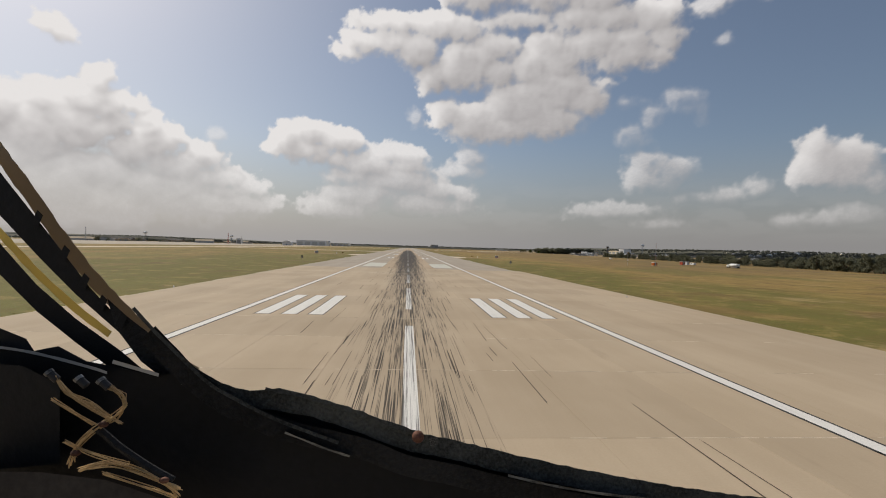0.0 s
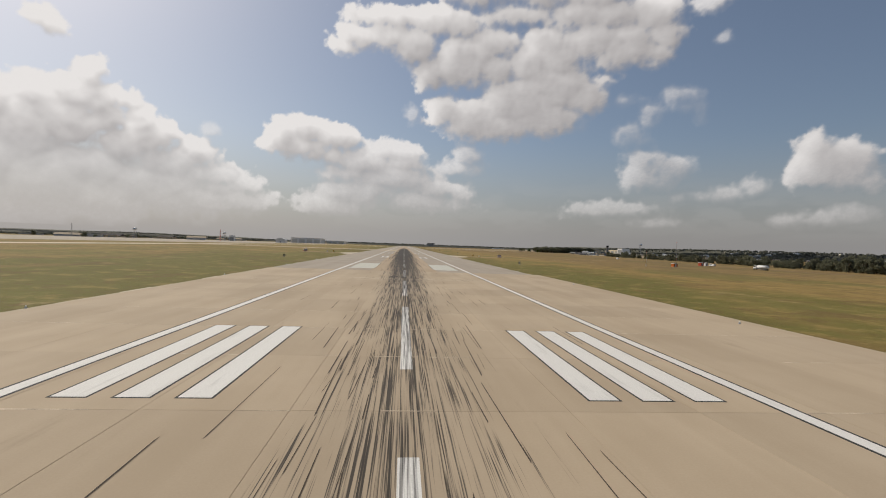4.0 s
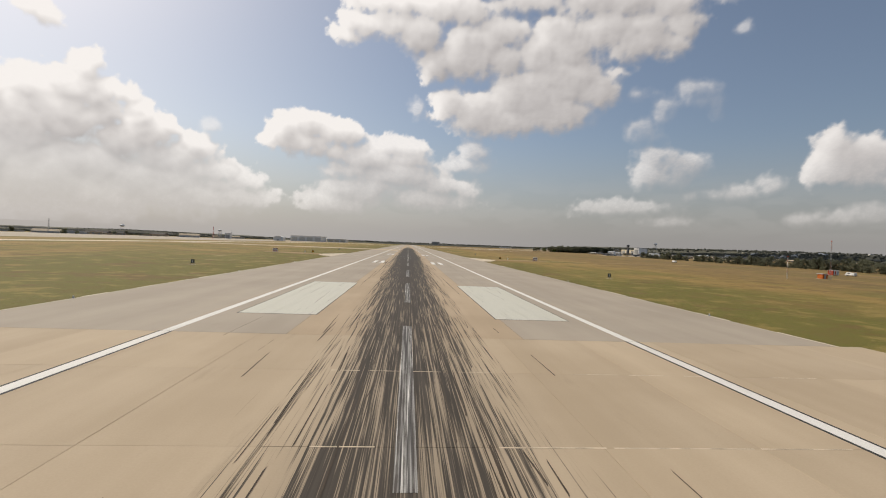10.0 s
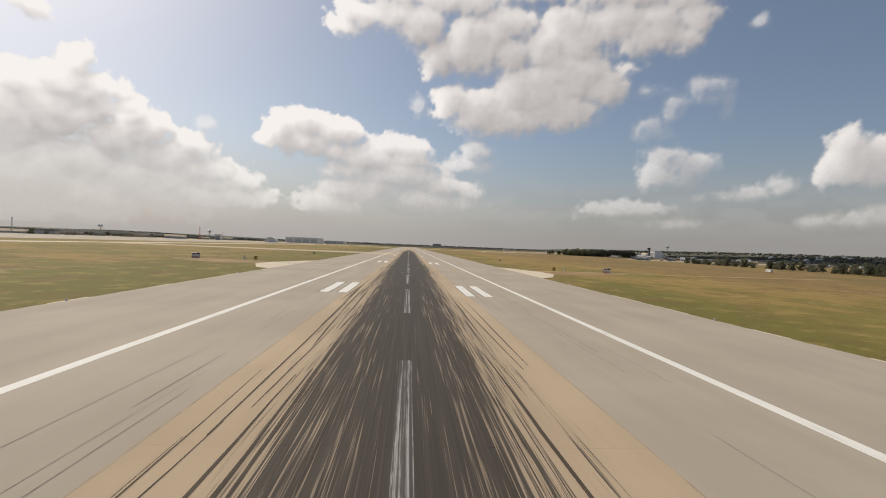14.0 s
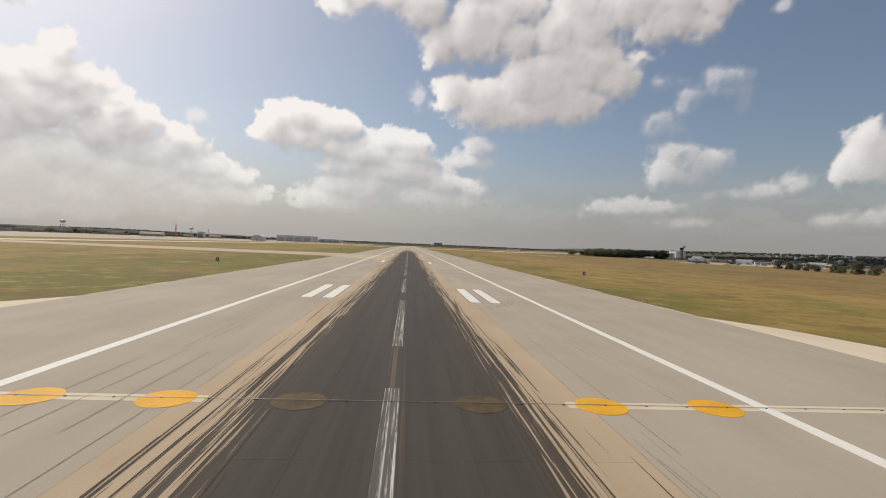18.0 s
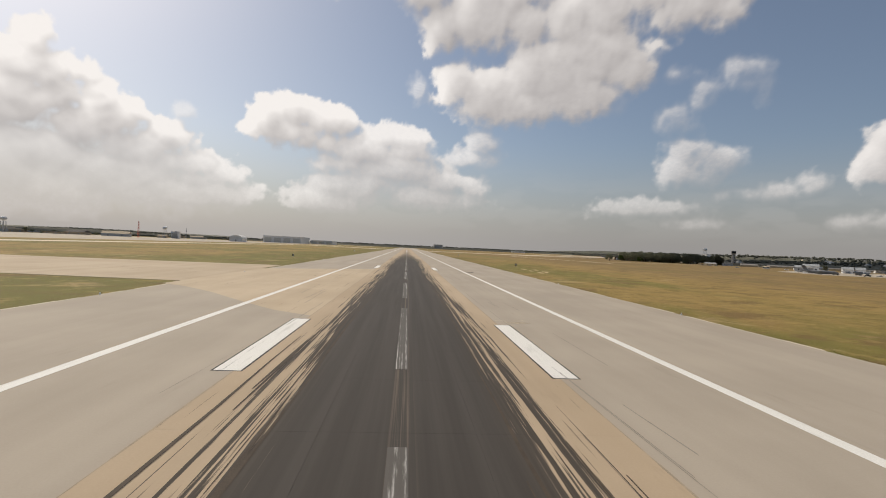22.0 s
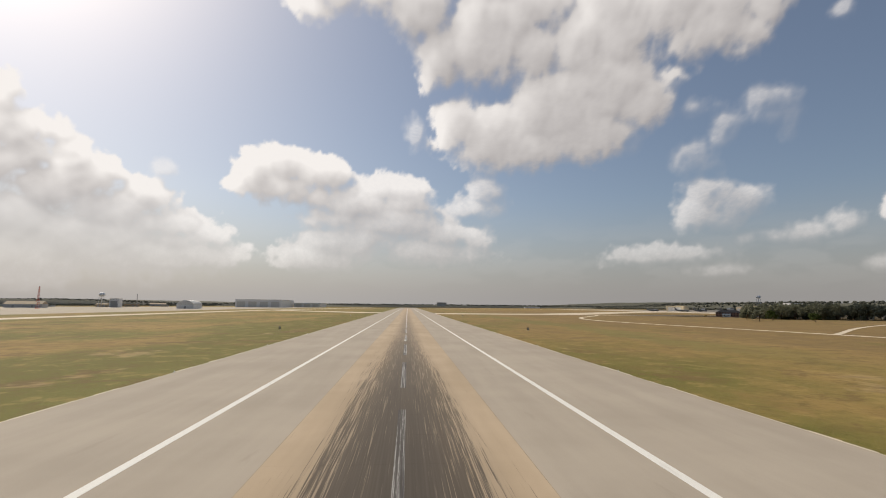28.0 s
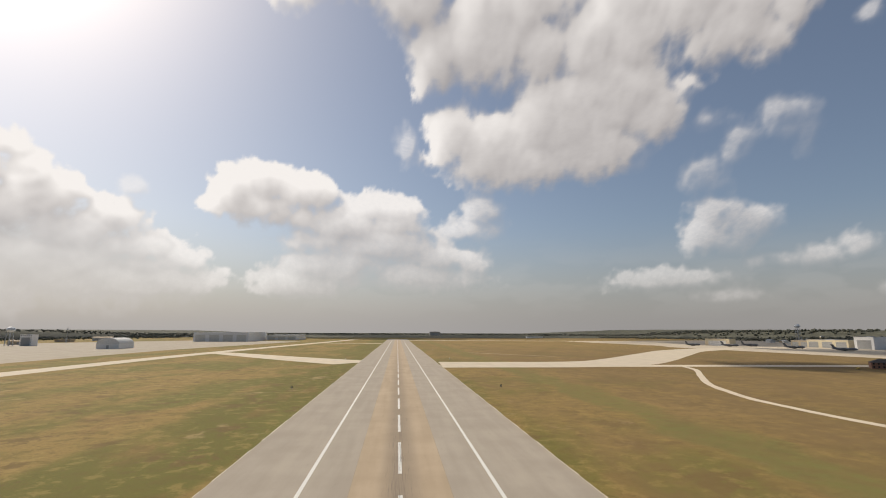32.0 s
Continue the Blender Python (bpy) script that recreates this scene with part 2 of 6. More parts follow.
def grassland():
    """Mown airfield grass: green by the pavement, straw and brown where it is dry."""
    n = Nodes("dry_grass")
    xyz = n.node("ShaderNodeSeparateXYZ", Vector=n.place())
    wide = n.math("ABSOLUTE", xyz.outputs["X"])
    patch = n.noise(n.place(0.016, 0.007), 1.0, 5, 0.62)
    band = n.noise(n.place(0.042, 0.020), 1.0, 5, 0.62)
    mid = n.noise(n.place(0.13, 0.13), 1.0, 6, 0.72)
    tuft = n.noise(n.place(), 0.8, 5, 0.7)
    blade = n.noise(n.place(), 7.0, 3, 0.7)
    near = n.math("ADD", n.step(wide, 50.0, 125.0, 0.10, -0.07), n.step(xyz.outputs["X"], -40.0, -50.0, 0.0, 0.14))
    near = n.math("ADD", near, n.math("MULTIPLY", n.step(xyz.outputs["Y"], 480.0, 240.0, 0.0, 0.09), n.step(wide, 190.0, 120.0)))
    dry = n.math("SUBTRACT", n.math("ADD", n.math("MULTIPLY", patch, 0.6), n.math("MULTIPLY", band, 0.4)), near)
    c = n.mix(n.step(dry, 0.30, 0.50), (0.121, 0.115, 0.021), (0.279, 0.185, 0.058))
    c = n.mix(n.step(dry, 0.52, 0.66, 0.0, 0.8), c, (0.371, 0.248, 0.092))
    c = n.mix(n.step(band, 0.56, 0.66, 0.0, 0.6), c, (0.203, 0.122, 0.042))
    green = n.noise(n.place(0.011, 0.005), 1.3, 4, 0.6)
    c = n.mix(n.step(green, 0.52, 0.61, 0.0, 0.8), c, (0.138, 0.134, 0.028))
    bare = n.noise(n.place(0.045, 0.045), 1.0, 7, 0.74)
    c = n.mix(n.step(bare, 0.555, 0.60, 0.0, 0.74), c, (0.137, 0.081, 0.032))
    c = n.mix(n.step(n.noise(n.place(0.24, 0.28), 1.0, 6, 0.75), 0.56, 0.62, 0.0, 0.5), c, (0.117, 0.078, 0.026))
    c = n.mix(n.step(mid, 0.53, 0.60, 0.0, 0.50), c, (0.127, 0.093, 0.024))
    c = n.mix(n.step(mid, 0.47, 0.39, 0.0, 0.46), c, (0.340, 0.239, 0.079))
    c = n.mix(n.step(tuft, 0.48, 0.68, 0.0, 0.42), c, (0.107, 0.080, 0.019))
    c = n.mix(n.step(blade, 0.42, 0.70, 0.0, 0.38), c, (0.305, 0.219, 0.063))
    c = n.mix(n.step(n.noise(n.place(0.024, 0.020), 1.7, 6, 0.7), 0.60, 0.68, 0.0, 0.5), c, (0.40, 0.285, 0.14))
    # dry brown sward beyond the mown strip
    dry_strip = n.math("MULTIPLY", n.step(xyz.outputs["X"], 95.0, 165.0), n.math("MULTIPLY", n.step(xyz.outputs["Y"], 120.0, 320.0), n.step(xyz.outputs["Y"], 2600.0, 1900.0)))
    c = n.mix(n.math("MULTIPLY", dry_strip, n.step(n.math("ADD", band, mid), 0.75, 1.2, 0.25, 0.80)), c, (0.165, 0.108, 0.047))
    # brown sward along the runway's later half, with a greener swath in it
    late = n.math("MULTIPLY", n.step(xyz.outputs["Y"], 980.0, 1250.0), n.step(xyz.outputs["X"], 46.0, 60.0))
    c = n.mix(n.math("MULTIPLY", late, n.step(n.math("ADD", band, mid), 0.80, 1.15, 0.20, 0.62)), c, (0.195, 0.127, 0.050))
    swath = n.math("ADD", xyz.outputs["X"], n.math("MULTIPLY", n.math("SUBTRACT", band, 0.5), 60.0))
    swath = n.math("MULTIPLY", n.step(swath, 92.0, 102.0), n.step(swath, 128.0, 112.0))
    c = n.mix(n.math("MULTIPLY", n.math("MULTIPLY", swath, n.step(xyz.outputs["Y"], 1020.0, 1180.0)), n.step(mid, 0.34, 0.60, 0.75, 0.35)), c, (0.150, 0.150, 0.042))
    n.bump(n.math("ADD", tuft, blade), 0.5, 0.12)
    return n.done(c, 0.95)


def white_paint():
    n = Nodes("worn_white_paint")
    wear = n.noise(n.place(1.2, 0.12), 1.0, 5, 0.65)
    fine = n.noise(n.place(), 14.0, 3)
    c = n.mix(n.step(fine, 0.30, 0.75), (0.64, 0.62, 0.57), (0.76, 0.74, 0.69))
    c = n.mix(n.step(wear, 0.52, 0.80, 0.0, 0.55), c, (0.40, 0.38, 0.34))
    gaps = n.step(n.noise(n.place(7.0, 0.05), 1.0, 3), 0.40, 0.60, 0.60, 1.0)
    laid, _, dense, core, _ = rubber(n, 1.0)
    c = n.mix(n.math("MULTIPLY", n.math("MULTIPLY", laid, gaps), n.math("SUBTRACT", 1.0, n.math("MULTIPLY", core, 0.75))), c, (0.055, 0.05, 0.047))
    middle = n.step(n.math("ABSOLUTE", n.node("ShaderNodeSeparateXYZ", Vector=n.place()).outputs["X"]), 4.0, 10.0, 1.0, 0.0)
    comb = n.math("ADD", n.math("MULTIPLY", n.noise(n.place(4.6, 0.022), 1.0, 4, 0.6), 0.72), n.math("MULTIPLY", n.noise(n.place(2.5, 0.14), 3.0, 4, 0.65), 0.28))
    worn = n.step(n.math("ADD", comb, n.math("MULTIPLY", dense, 0.46)), 0.81, 0.93, 0.0, 0.93)
    c = n.mix(n.math("MULTIPLY", worn, middle), c, (0.058, 0.049, 0.041))
    return n.done(c, 0.75)


def worn_block_paint():
    """Thick white paint greyed by traffic film, with long rubber streaks."""
    n = Nodes("greyed_white_paint")
    film = n.noise(n.place(0.9, 0.05), 1.0, 5, 0.6)
    fine = n.noise(n.place(), 11.0, 3)
    c = n.mix(n.step(fine, 0.30, 0.75), (0.50, 0.49, 0.42), (0.58, 0.57, 0.49))
    c = n.mix(n.step(film, 0.50, 0.76, 0.0, 0.4), c, (0.41, 0.40, 0.34))
    xyz = n.node("ShaderNodeSeparateXYZ", Vector=n.place())
    inner = n.step(n.math("ABSOLUTE", xyz.outputs["X"]), 11.0, 16.0, 0.75, 0.12)
    lines = n.step(n.noise(n.place(4.2, 0.06), 1.0, 5, 0.6), 0.62, 0.69)
    c = n.mix(n.math("MULTIPLY", inner, lines), c, (0.10, 0.09, 0.08))
    return n.done(c, 0.8)


MAT_TAN = concrete("tan_concrete", (0.468, 0.374, 0.262), (0.396, 0.311, 0.211), 1.0, 0.3)
MAT_KEEL = concrete("keel_concrete", (0.450, 0.348, 0.238), (0.375, 0.288, 0.192), 1.0, 0.35)
MAT_GREY = concrete("grey_asphalt", (0.402, 0.346, 0.275), (0.34, 0.291, 0.230), 0.0, 0.25)
MAT_JOINT = simple("sealed_joint", (0.34, 0.275, 0.195), 0.9)
MAT_SEAM = simple("pale_joint_filler", (0.54, 0.445, 0.325), 0.9, 0, 0.2, 3)
MAT_PATCH = concrete("repaired_concrete", (0.50, 0.405, 0.29), (0.43, 0.345, 0.24), 0.8, 0.3)
MAT_TAXI = concrete("pale_taxiway_concrete", (0.63, 0.54, 0.41), (0.54, 0.46, 0.345), 0.0, 0.4)
MAT_PAD = concrete("bleached_concrete", (0.43, 0.37, 0.29), (0.33, 0.28, 0.21), 0.0, 0.6)
MAT_APRON = concrete("weathered_apron_concrete", (0.56, 0.475, 0.36), (0.45, 0.38, 0.285), 0.0, 0.5)
MAT_GRASS = grassland()
MAT_DIRT = concrete("bare_brown_soil", (0.30, 0.195, 0.095), (0.22, 0.145, 0.062), 0.0, 0.6)
MAT_CHALK = concrete("scraped_pale_soil", (0.52, 0.40, 0.24), (0.36, 0.26, 0.13), 0.0, 0.6)
MAT_PAINT = white_paint()
MAT_BLACK_LINE = simple("black_outline_paint", (0.045, 0.043, 0.04), 0.8)
MAT_TYRE_MARK = simple("faint_tyre_mark", (0.25, 0.225, 0.19), 0.85)
MAT_YELLOW = simple("yellow_marking_paint", (0.70, 0.36, 0.02), 0.7, 0.0, 0.08, 1.0)


def leaves(name, a, b):
    """Leaves that let part of the sun through."""
    n = Nodes(name)
    rnd = n.node("ShaderNodeNewGeometry").outputs["Random Per Island"]
    tree = n.random()
    c = n.mix(rnd, a, b)
    c = n.mix(n.math("MULTIPLY", tree, 0.45), c, tuple(v * 0.66 for v in a))
    n.done(c, 0.8)
    thin = n.node("ShaderNodeBsdfTranslucent", Color=c)
    m = n.t.nodes.new("ShaderNodeMixShader")
    m.inputs[0].default_value = 0.55
    n.put(m.inputs[1], n.bsdf.outputs[0])
    n.put(m.inputs[2], thin.outputs[0])
    n.put(next(q for q in n.t.nodes if q.type == "OUTPUT_MATERIAL").inputs["Surface"], m.outputs[0])
    return n.mat


# oak greens raised above real foliage, so distance haze is painted into them
MAT_LEAF = leaves("hazed_oak_leaves", (0.165, 0.170, 0.112), (0.24, 0.240, 0.160))
MAT_LEAF_LIGHT = leaves("light_leaves", (0.05, 0.075, 0.018), (0.10, 0.125, 0.035))
MAT_SCRUB = simple("scrubby_slope", (0.105, 0.102, 0.070), 0.95, 0, 0.3, 0.05)
MAT_TYRE_STREAK = simple("thin_rubber_streak", (0.068, 0.051, 0.036), 0.85)
MAT_BARK = simple("bark", (0.12, 0.085, 0.06), 0.95, 0, 0.25, 6, 0.4)
# woods colour lifted, with the horizon's haze put into it
MAT_HAZED_WOODS = leaves("far_woods", (0.165, 0.168, 0.135), (0.22, 0.222, 0.178))
MAT_METAL = simple("galvanised_steel", (0.42, 0.43, 0.44), 0.5, 0.6)
MAT_DARK_METAL = simple("dark_painted_steel", (0.03, 0.03, 0.032), 0.55)
MAT_RED = simple("faded_red_paint", (0.55, 0.10, 0.05), 0.6)
MAT_ORANGE = simple("orange_paint", (0.62, 0.16, 0.03), 0.6)
MAT_WHITE = simple("white_enamel", (0.82, 0.82, 0.80), 0.5)
MAT_CREAM = simple("cream_sheet_wall", (0.66, 0.57, 0.40), 0.7, 0, 0.08)
MAT_LIGHT_WALL = simple("pale_wall", (0.60, 0.58, 0.53), 0.8, 0, 0.08)
MAT_GREY_WALL = simple("grey_sheet_wall", (0.46, 0.46, 0.45), 0.7, 0, 0.08)
MAT_TAN_WALL = simple("tan_wall", (0.46, 0.37, 0.26), 0.85, 0, 0.1)
MAT_BRICK = simple("red_brick_wall", (0.27, 0.15, 0.105), 0.9, 0, 0.15, 3)
MAT_CONCRETE_WALL = simple("raw_concrete_wall", (0.40, 0.37, 0.33), 0.9, 0, 0.12)
MAT_ROOF_GREY = simple("grey_metal_roof", (0.36, 0.37, 0.37), 0.55, 0.2, 0.1)
MAT_ROOF_DARK = simple("dark_shingle_roof", (0.085, 0.075, 0.07), 0.9)
MAT_ROOF_WHITE = simple("white_membrane_roof", (0.68, 0.67, 0.64), 0.8)
MAT_GLASS = simple("dark_window_glass", (0.025, 0.03, 0.035), 0.12, 0.0, 0.1)
MAT_DOOR = simple("hangar_door_sheet", (0.34, 0.34, 0.33), 0.65)
MAT_PLANE = simple("grey_aircraft_paint", (0.20, 0.205, 0.21), 0.55, 0.0, 0.1, 0.6)
MAT_TYRE = simple("tyre_rubber", (0.02, 0.02, 0.02), 0.9)
MAT_WATER_TANK = simple("pale_blue_tank_paint", (0.74, 0.75, 0.75), 0.5)
MAT_YELLOW_ENAMEL = simple("yellow_vehicle_paint", (0.55, 0.38, 0.08), 0.5)


MAT_BLOCK_PAINT = worn_block_paint()
MAT_FADED_YELLOW = simple("rubbered_yellow_paint", (0.095, 0.066, 0.030), 0.8, 0.0, 0.25, 2.0)
# far hangars' haze is put into this raised wall colour
MAT_HAZY_WALL = simple("haze_lifted_sheet", (0.74, 0.73, 0.71), 0.75, 0, 0.06)


# ---- mesh helpers ----
def thing(name, label, category, x=0.0, y=0.0, z=0.0, turn=0.0, group=""):
    """An empty at the base of a thing; turn in degrees."""
    ob = new(name)
    ob.empty_display_size = 0.3
    ob.matrix_basis = pose(x * SIZE, y * SIZE, z * SIZE, 0, 0, turn)
    return tagged(ob, label, category, group)


def finish(name, bm, material, smooth=False):
    bmesh.ops.transform(bm, matrix=Matrix.Scale(SIZE, 4), verts=bm.verts)
    bmesh.ops.recalc_face_normals(bm, faces=bm.faces)
    me = bpy.data.meshes.new(name)
    bm.to_mesh(me)
    bm.free()
    if smooth:
        for f in me.polygons:
            f.use_smooth = True
    me.materials.append(material)
    return me


def part(name, bm, material, parent, label="", smooth=False):
    """One mesh under a thing or under a part, in the parent's own axes."""
    ob = new(name, finish(name, bm, material, smooth))
    ob.parent = parent
    return tagged(ob, label)


def lone(name, bm, material, label, category, kind="", group="", smooth=False):
    return tagged(new(name, finish(name, bm, material, smooth)), label, category, group, kind)


def box(bm, x0, x1, y0, y1, z0, z1, bevel=0.0, turn=None):
    r = bmesh.ops.create_cube(bm, size=1)["verts"]
    for v in r:
        v.co = Vector(((x0 + x1) / 2 + v.co.x * (x1 - x0), (y0 + y1) / 2 + v.co.y * (y1 - y0), (z0 + z1) / 2 + v.co.z * (z1 - z0)))
    if turn:
        bmesh.ops.transform(bm, matrix=turn, verts=r)
    if bevel:
        es = list({e for v in r for e in v.link_edges})
        bmesh.ops.bevel(bm, geom=es, offset=bevel, segments=1, affect="EDGES")
    return bm


def block(x0, x1, y0, y1, z0, z1, bevel=0.0):
    return box(bmesh.new(), x0, x1, y0, y1, z0, z1, bevel)


def rod(bm, a, b, ra, rb=None, n=8):
    """A round bar from a to b."""
    a, b = Vector(a), Vector(b)
    rb = ra if rb is None else rb
    d = b - a
    m = Matrix.Translation((a + b) / 2) @ d.to_track_quat("Z", "Y").to_matrix().to_4x4()
    bmesh.ops.create_cone(bm, cap_ends=True, segments=n, radius1=ra, radius2=rb, depth=d.length, matrix=m)
    return bm


def ball(bm, c, r, sx=1, sy=1, sz=1, sub=2):
    m = Matrix.Translation(c) @ Matrix.Diagonal((r * sx, r * sy, r * sz, 1))
    bmesh.ops.create_icosphere(bm, subdivisions=sub, radius=1, matrix=m)
    return bm


def prism(bm, pts, z0, z1):
    """A flat outline raised from z0 to z1."""
    lo = [bm.verts.new((x, y, z0)) for x, y in pts]
    hi = [bm.verts.new((x, y, z1)) for x, y in pts]
    n = len(pts)
    bm.faces.new(hi)
    bm.faces.new(lo[::-1])
    for i in range(n):
        bm.faces.new((lo[i], lo[(i + 1) % n], hi[(i + 1) % n], hi[i]))
    return bm


def smooth_line(pts, step=12.0):
    """Points along a soft curve through pts."""
    p = [Vector((*q, 0)) for q in pts]
    p = [p[0] * 2 - p[1]] + p + [p[-1] * 2 - p[-2]]
    out = []
    for i in range(1, len(p) - 2):
        k = max(1, int((p[i + 1] - p[i]).length / step))
        for j in range(k):
            t = j / k
            out.append(0.5 * ((2 * p[i]) + (p[i + 1] - p[i - 1]) * t + (2 * p[i - 1] - 5 * p[i] + 4 * p[i + 1] - p[i + 2]) * t * t
                              + (3 * p[i] - 3 * p[i + 1] + p[i + 2] - p[i - 1]) * t ** 3))
    out.append(p[-2])
    return out


def ribbon(bm, pts, width, z0, z1, wobble=0.0):
    """A strip of pavement along a curved line; width is one number or (start, end)."""
    line = smooth_line(pts)
    w0, w1 = width if isinstance(width, tuple) else (width, width)
    rows = []
    for i, q in enumerate(line):
        d = (line[min(i + 1, len(line) - 1)] - line[max(i - 1, 0)]).normalized()
        nrm = Vector((d.y, -d.x, 0))
        w = (w0 + (w1 - w0) * i / (len(line) - 1)) / 2
        r = [w + random.uniform(-wobble, wobble) for _ in range(2)]
        a, b = q - nrm * r[0], q + nrm * r[1]
        rows.append([bm.verts.new((c.x, c.y, z)) for c, z in ((a, z0), (a, z1), (b, z1), (b, z0))])
    for a, b in zip(rows, rows[1:]):
        for k in range(4):
            bm.faces.new((a[k], a[(k + 1) % 4], b[(k + 1) % 4], b[k]))
    bm.faces.new(rows[0])
    bm.faces.new(rows[-1][::-1])
    return bm

# ---- sky: a far shell that carries the cumulus clouds ----
# how far the clouds stand: azimuth, height, metres
CLOUD_DISTANCE = [(-16, 11.5, 3050), (-9.5, 8.5, 3050), (2.6, 11.5, 2450), (20, 16.8, 2250), (3.6, 20.2, 1680), (-4, 23, 1480), (41.4, 9.4, 3900),
                  (28, 8.8, 3000), (-29.2, 14, 2650), (30, 14.9, 2500), (-25, 10, 3000)]
BIG_CLOUD_LOW = [
    (6.1, 21.3, 3.5, 2.9), (2.3, 20.3, 2.4, 2.1), (8.0, 22.4, 3.2, 2.1), (14.4, 21.3, 2.8, 2.4),
    (17.1, 18.9, 5.0, 2.7), (12.8, 17.3, 4.5, 2.8), (8.5, 15.5, 4.5, 2.4), (4.2, 16.0, 2.5, 1.7),
    (10.5, 14.5, 5.5, 2.1), (16.1, 15.5, 4.7, 2.5), (20.6, 17.7, 3.0, 2.3), (22.8, 19.2, 1.4, 0.9),
    (18.0, 22.0, 4.3, 2.3), (10.3, 20.7, 2.7, 2.2), (9.5, 23.4, 3.8, 1.8), (16.7, 23.3, 3.7, 1.7),
]
BIG_CLOUD_HIGH = [
    (0.3, 22.8, 3.2, 2.3), (-2.9, 23.7, 2.8, 1.6), (-6.0, 23.2, 2.7, 1.1), (-8.4, 22.2, 1.6, 0.7),
    (4.0, 25.3, 5.7, 1.7), (-2.4, 25.4, 4.3, 1.2), (21.5, 23.3, 4.1, 2.2), (25.0, 22.6, 4.0, 2.4),
    (27.9, 21.5, 2.5, 1.7), (29.1, 23.1, 2.2, 1.9), (22.4, 25.6, 6.9, 1.9), (12.7, 26.1, 5.6, 1.0),
    (28.0, 25.0, 2.7, 1.8), (8.2, 29.0, 5.9, 2.1), (16.8, 28.8, 7.2, 2.3), (21.6, 27.7, 3.5, 1.8),
]
WISPS = [
    (31.0, 16.4, 1.9, 1.3), (32.7, 15.5, 0.7, 1.3), (30.2, 17.1, 1.0, 0.5), (28.0, 15.0, 1.2, 1.3),
    (28.8, 15.5, 0.8, 0.5), (25.6, 13.2, 1.5, 1.3), (27.1, 12.6, 1.1, 0.8), (25.0, 16.9, 1.1, 0.4),
    (20.4, 14.7, 0.8, 0.8), (0.3, 15.7, 0.7, 0.8), (-22.0, 11.8, 0.8, 0.7), (34.7, 21.7, 0.6, 0.5),
]
SMALL_RIGHT = [
    (27.6, 10.0, 2.1, 1.5), (29.6, 9.0, 2.3, 1.5), (26.8, 8.5, 1.6, 1.5), (28.6, 7.9, 2.2, 1.1),
    (31.2, 8.8, 0.9, 0.7), (7.4, 11.0, 1.6, 1.3), (6.5, 9.7, 2.2, 0.9), (8.2, 9.4, 1.3, 0.9),
]
LOW_RIGHT = [
    (38.1, 7.1, 1.5, 1.0), (36.3, 6.6, 1.9, 0.9), (33.4, 6.2, 2.0, 0.7), (31.3, 6.1, 1.0, 0.6),
    (41.7, 3.8, 2.1, 0.7), (43.7, 4.0, 1.6, 0.8), (46.0, 4.3, 2.2, 1.0), (24.7, 4.9, 4.7, 0.9),
    (28.8, 3.4, 3.3, 0.6),
]
RIGHT = [
    (42.6, 9.9, 1.8, 1.9), (43.5, 8.6, 2.7, 2.1), (41.5, 8.7, 1.2, 1.7), (45.1, 8.5, 1.9, 2.3),
    (42.9, 11.4, 0.7, 0.7), (46.7, 7.4, 1.4, 1.1),
]
HIGH_RIGHT = [
    (33.3, 25.3, 1.9, 0.8), (35.6, 26.0, 2.3, 0.9), (37.8, 26.3, 2.7, 1.0), (39.9, 25.7, 1.8, 0.9),
]
MIDDLE = [
    (-11.4, 13.7, 2.2, 1.2), (-14.4, 12.0, 2.2, 1.8), (-11.7, 12.9, 2.6, 1.8), (-8.9, 12.5, 2.6, 1.9),
    (-16.1, 10.9, 1.0, 0.8), (-7.0, 12.1, 1.5, 1.3), (-12.0, 11.1, 4.3, 1.6), (-8.8, 10.4, 3.1, 1.2),
]
MIDDLE_LOW = [
    (-3.1, 11.1, 2.6, 1.1), (-0.5, 11.0, 2.0, 1.4), (-5.0, 9.8, 3.9, 1.6), (-0.4, 9.7, 3.3, 1.4),
    (-6.9, 8.4, 3.5, 1.1), (-1.7, 8.0, 5.9, 1.8), (3.6, 7.0, 4.0, 1.4), (-5.5, 6.2, 5.1, 1.9),
    (2.4, 5.3, 5.3, 1.4), (6.3, 6.4, 1.9, 0.9), (-8.0, 4.5, 4.4, 1.6),
]
LEFT_HIGH = [
    (-35.3, 18.9, 1.3, 1.2), (-36.4, 19.2, 1.1, 1.0), (-34.5, 18.5, 0.8, 0.6), (-36.4, 12.5, 2.6, 1.9),
    (-33.8, 13.4, 2.4, 1.9), (-32.1, 12.8, 1.7, 2.0), (-32.8, 15.1, 1.2, 1.2), (-34.1, 10.4, 3.9, 2.9),
    (-37.1, 9.3, 2.9, 3.3), (-29.8, 13.5, 1.2, 0.9), (-30.4, 14.1, 0.6, 0.7), (-28.9, 13.2, 0.7, 0.5),
    (-31.3, 11.4, 2.1, 1.8), (-28.1, 11.5, 1.9, 1.7), (-26.0, 11.0, 1.5, 1.6), (-27.4, 10.0, 2.6, 1.9),
    (-29.9, 9.1, 3.5, 2.1), (-39.9, 11.0, 2.6, 2.7), (-39.8, 6.9, 2.9, 3.7), (-32.1, 15.9, 0.8, 0.8),
]
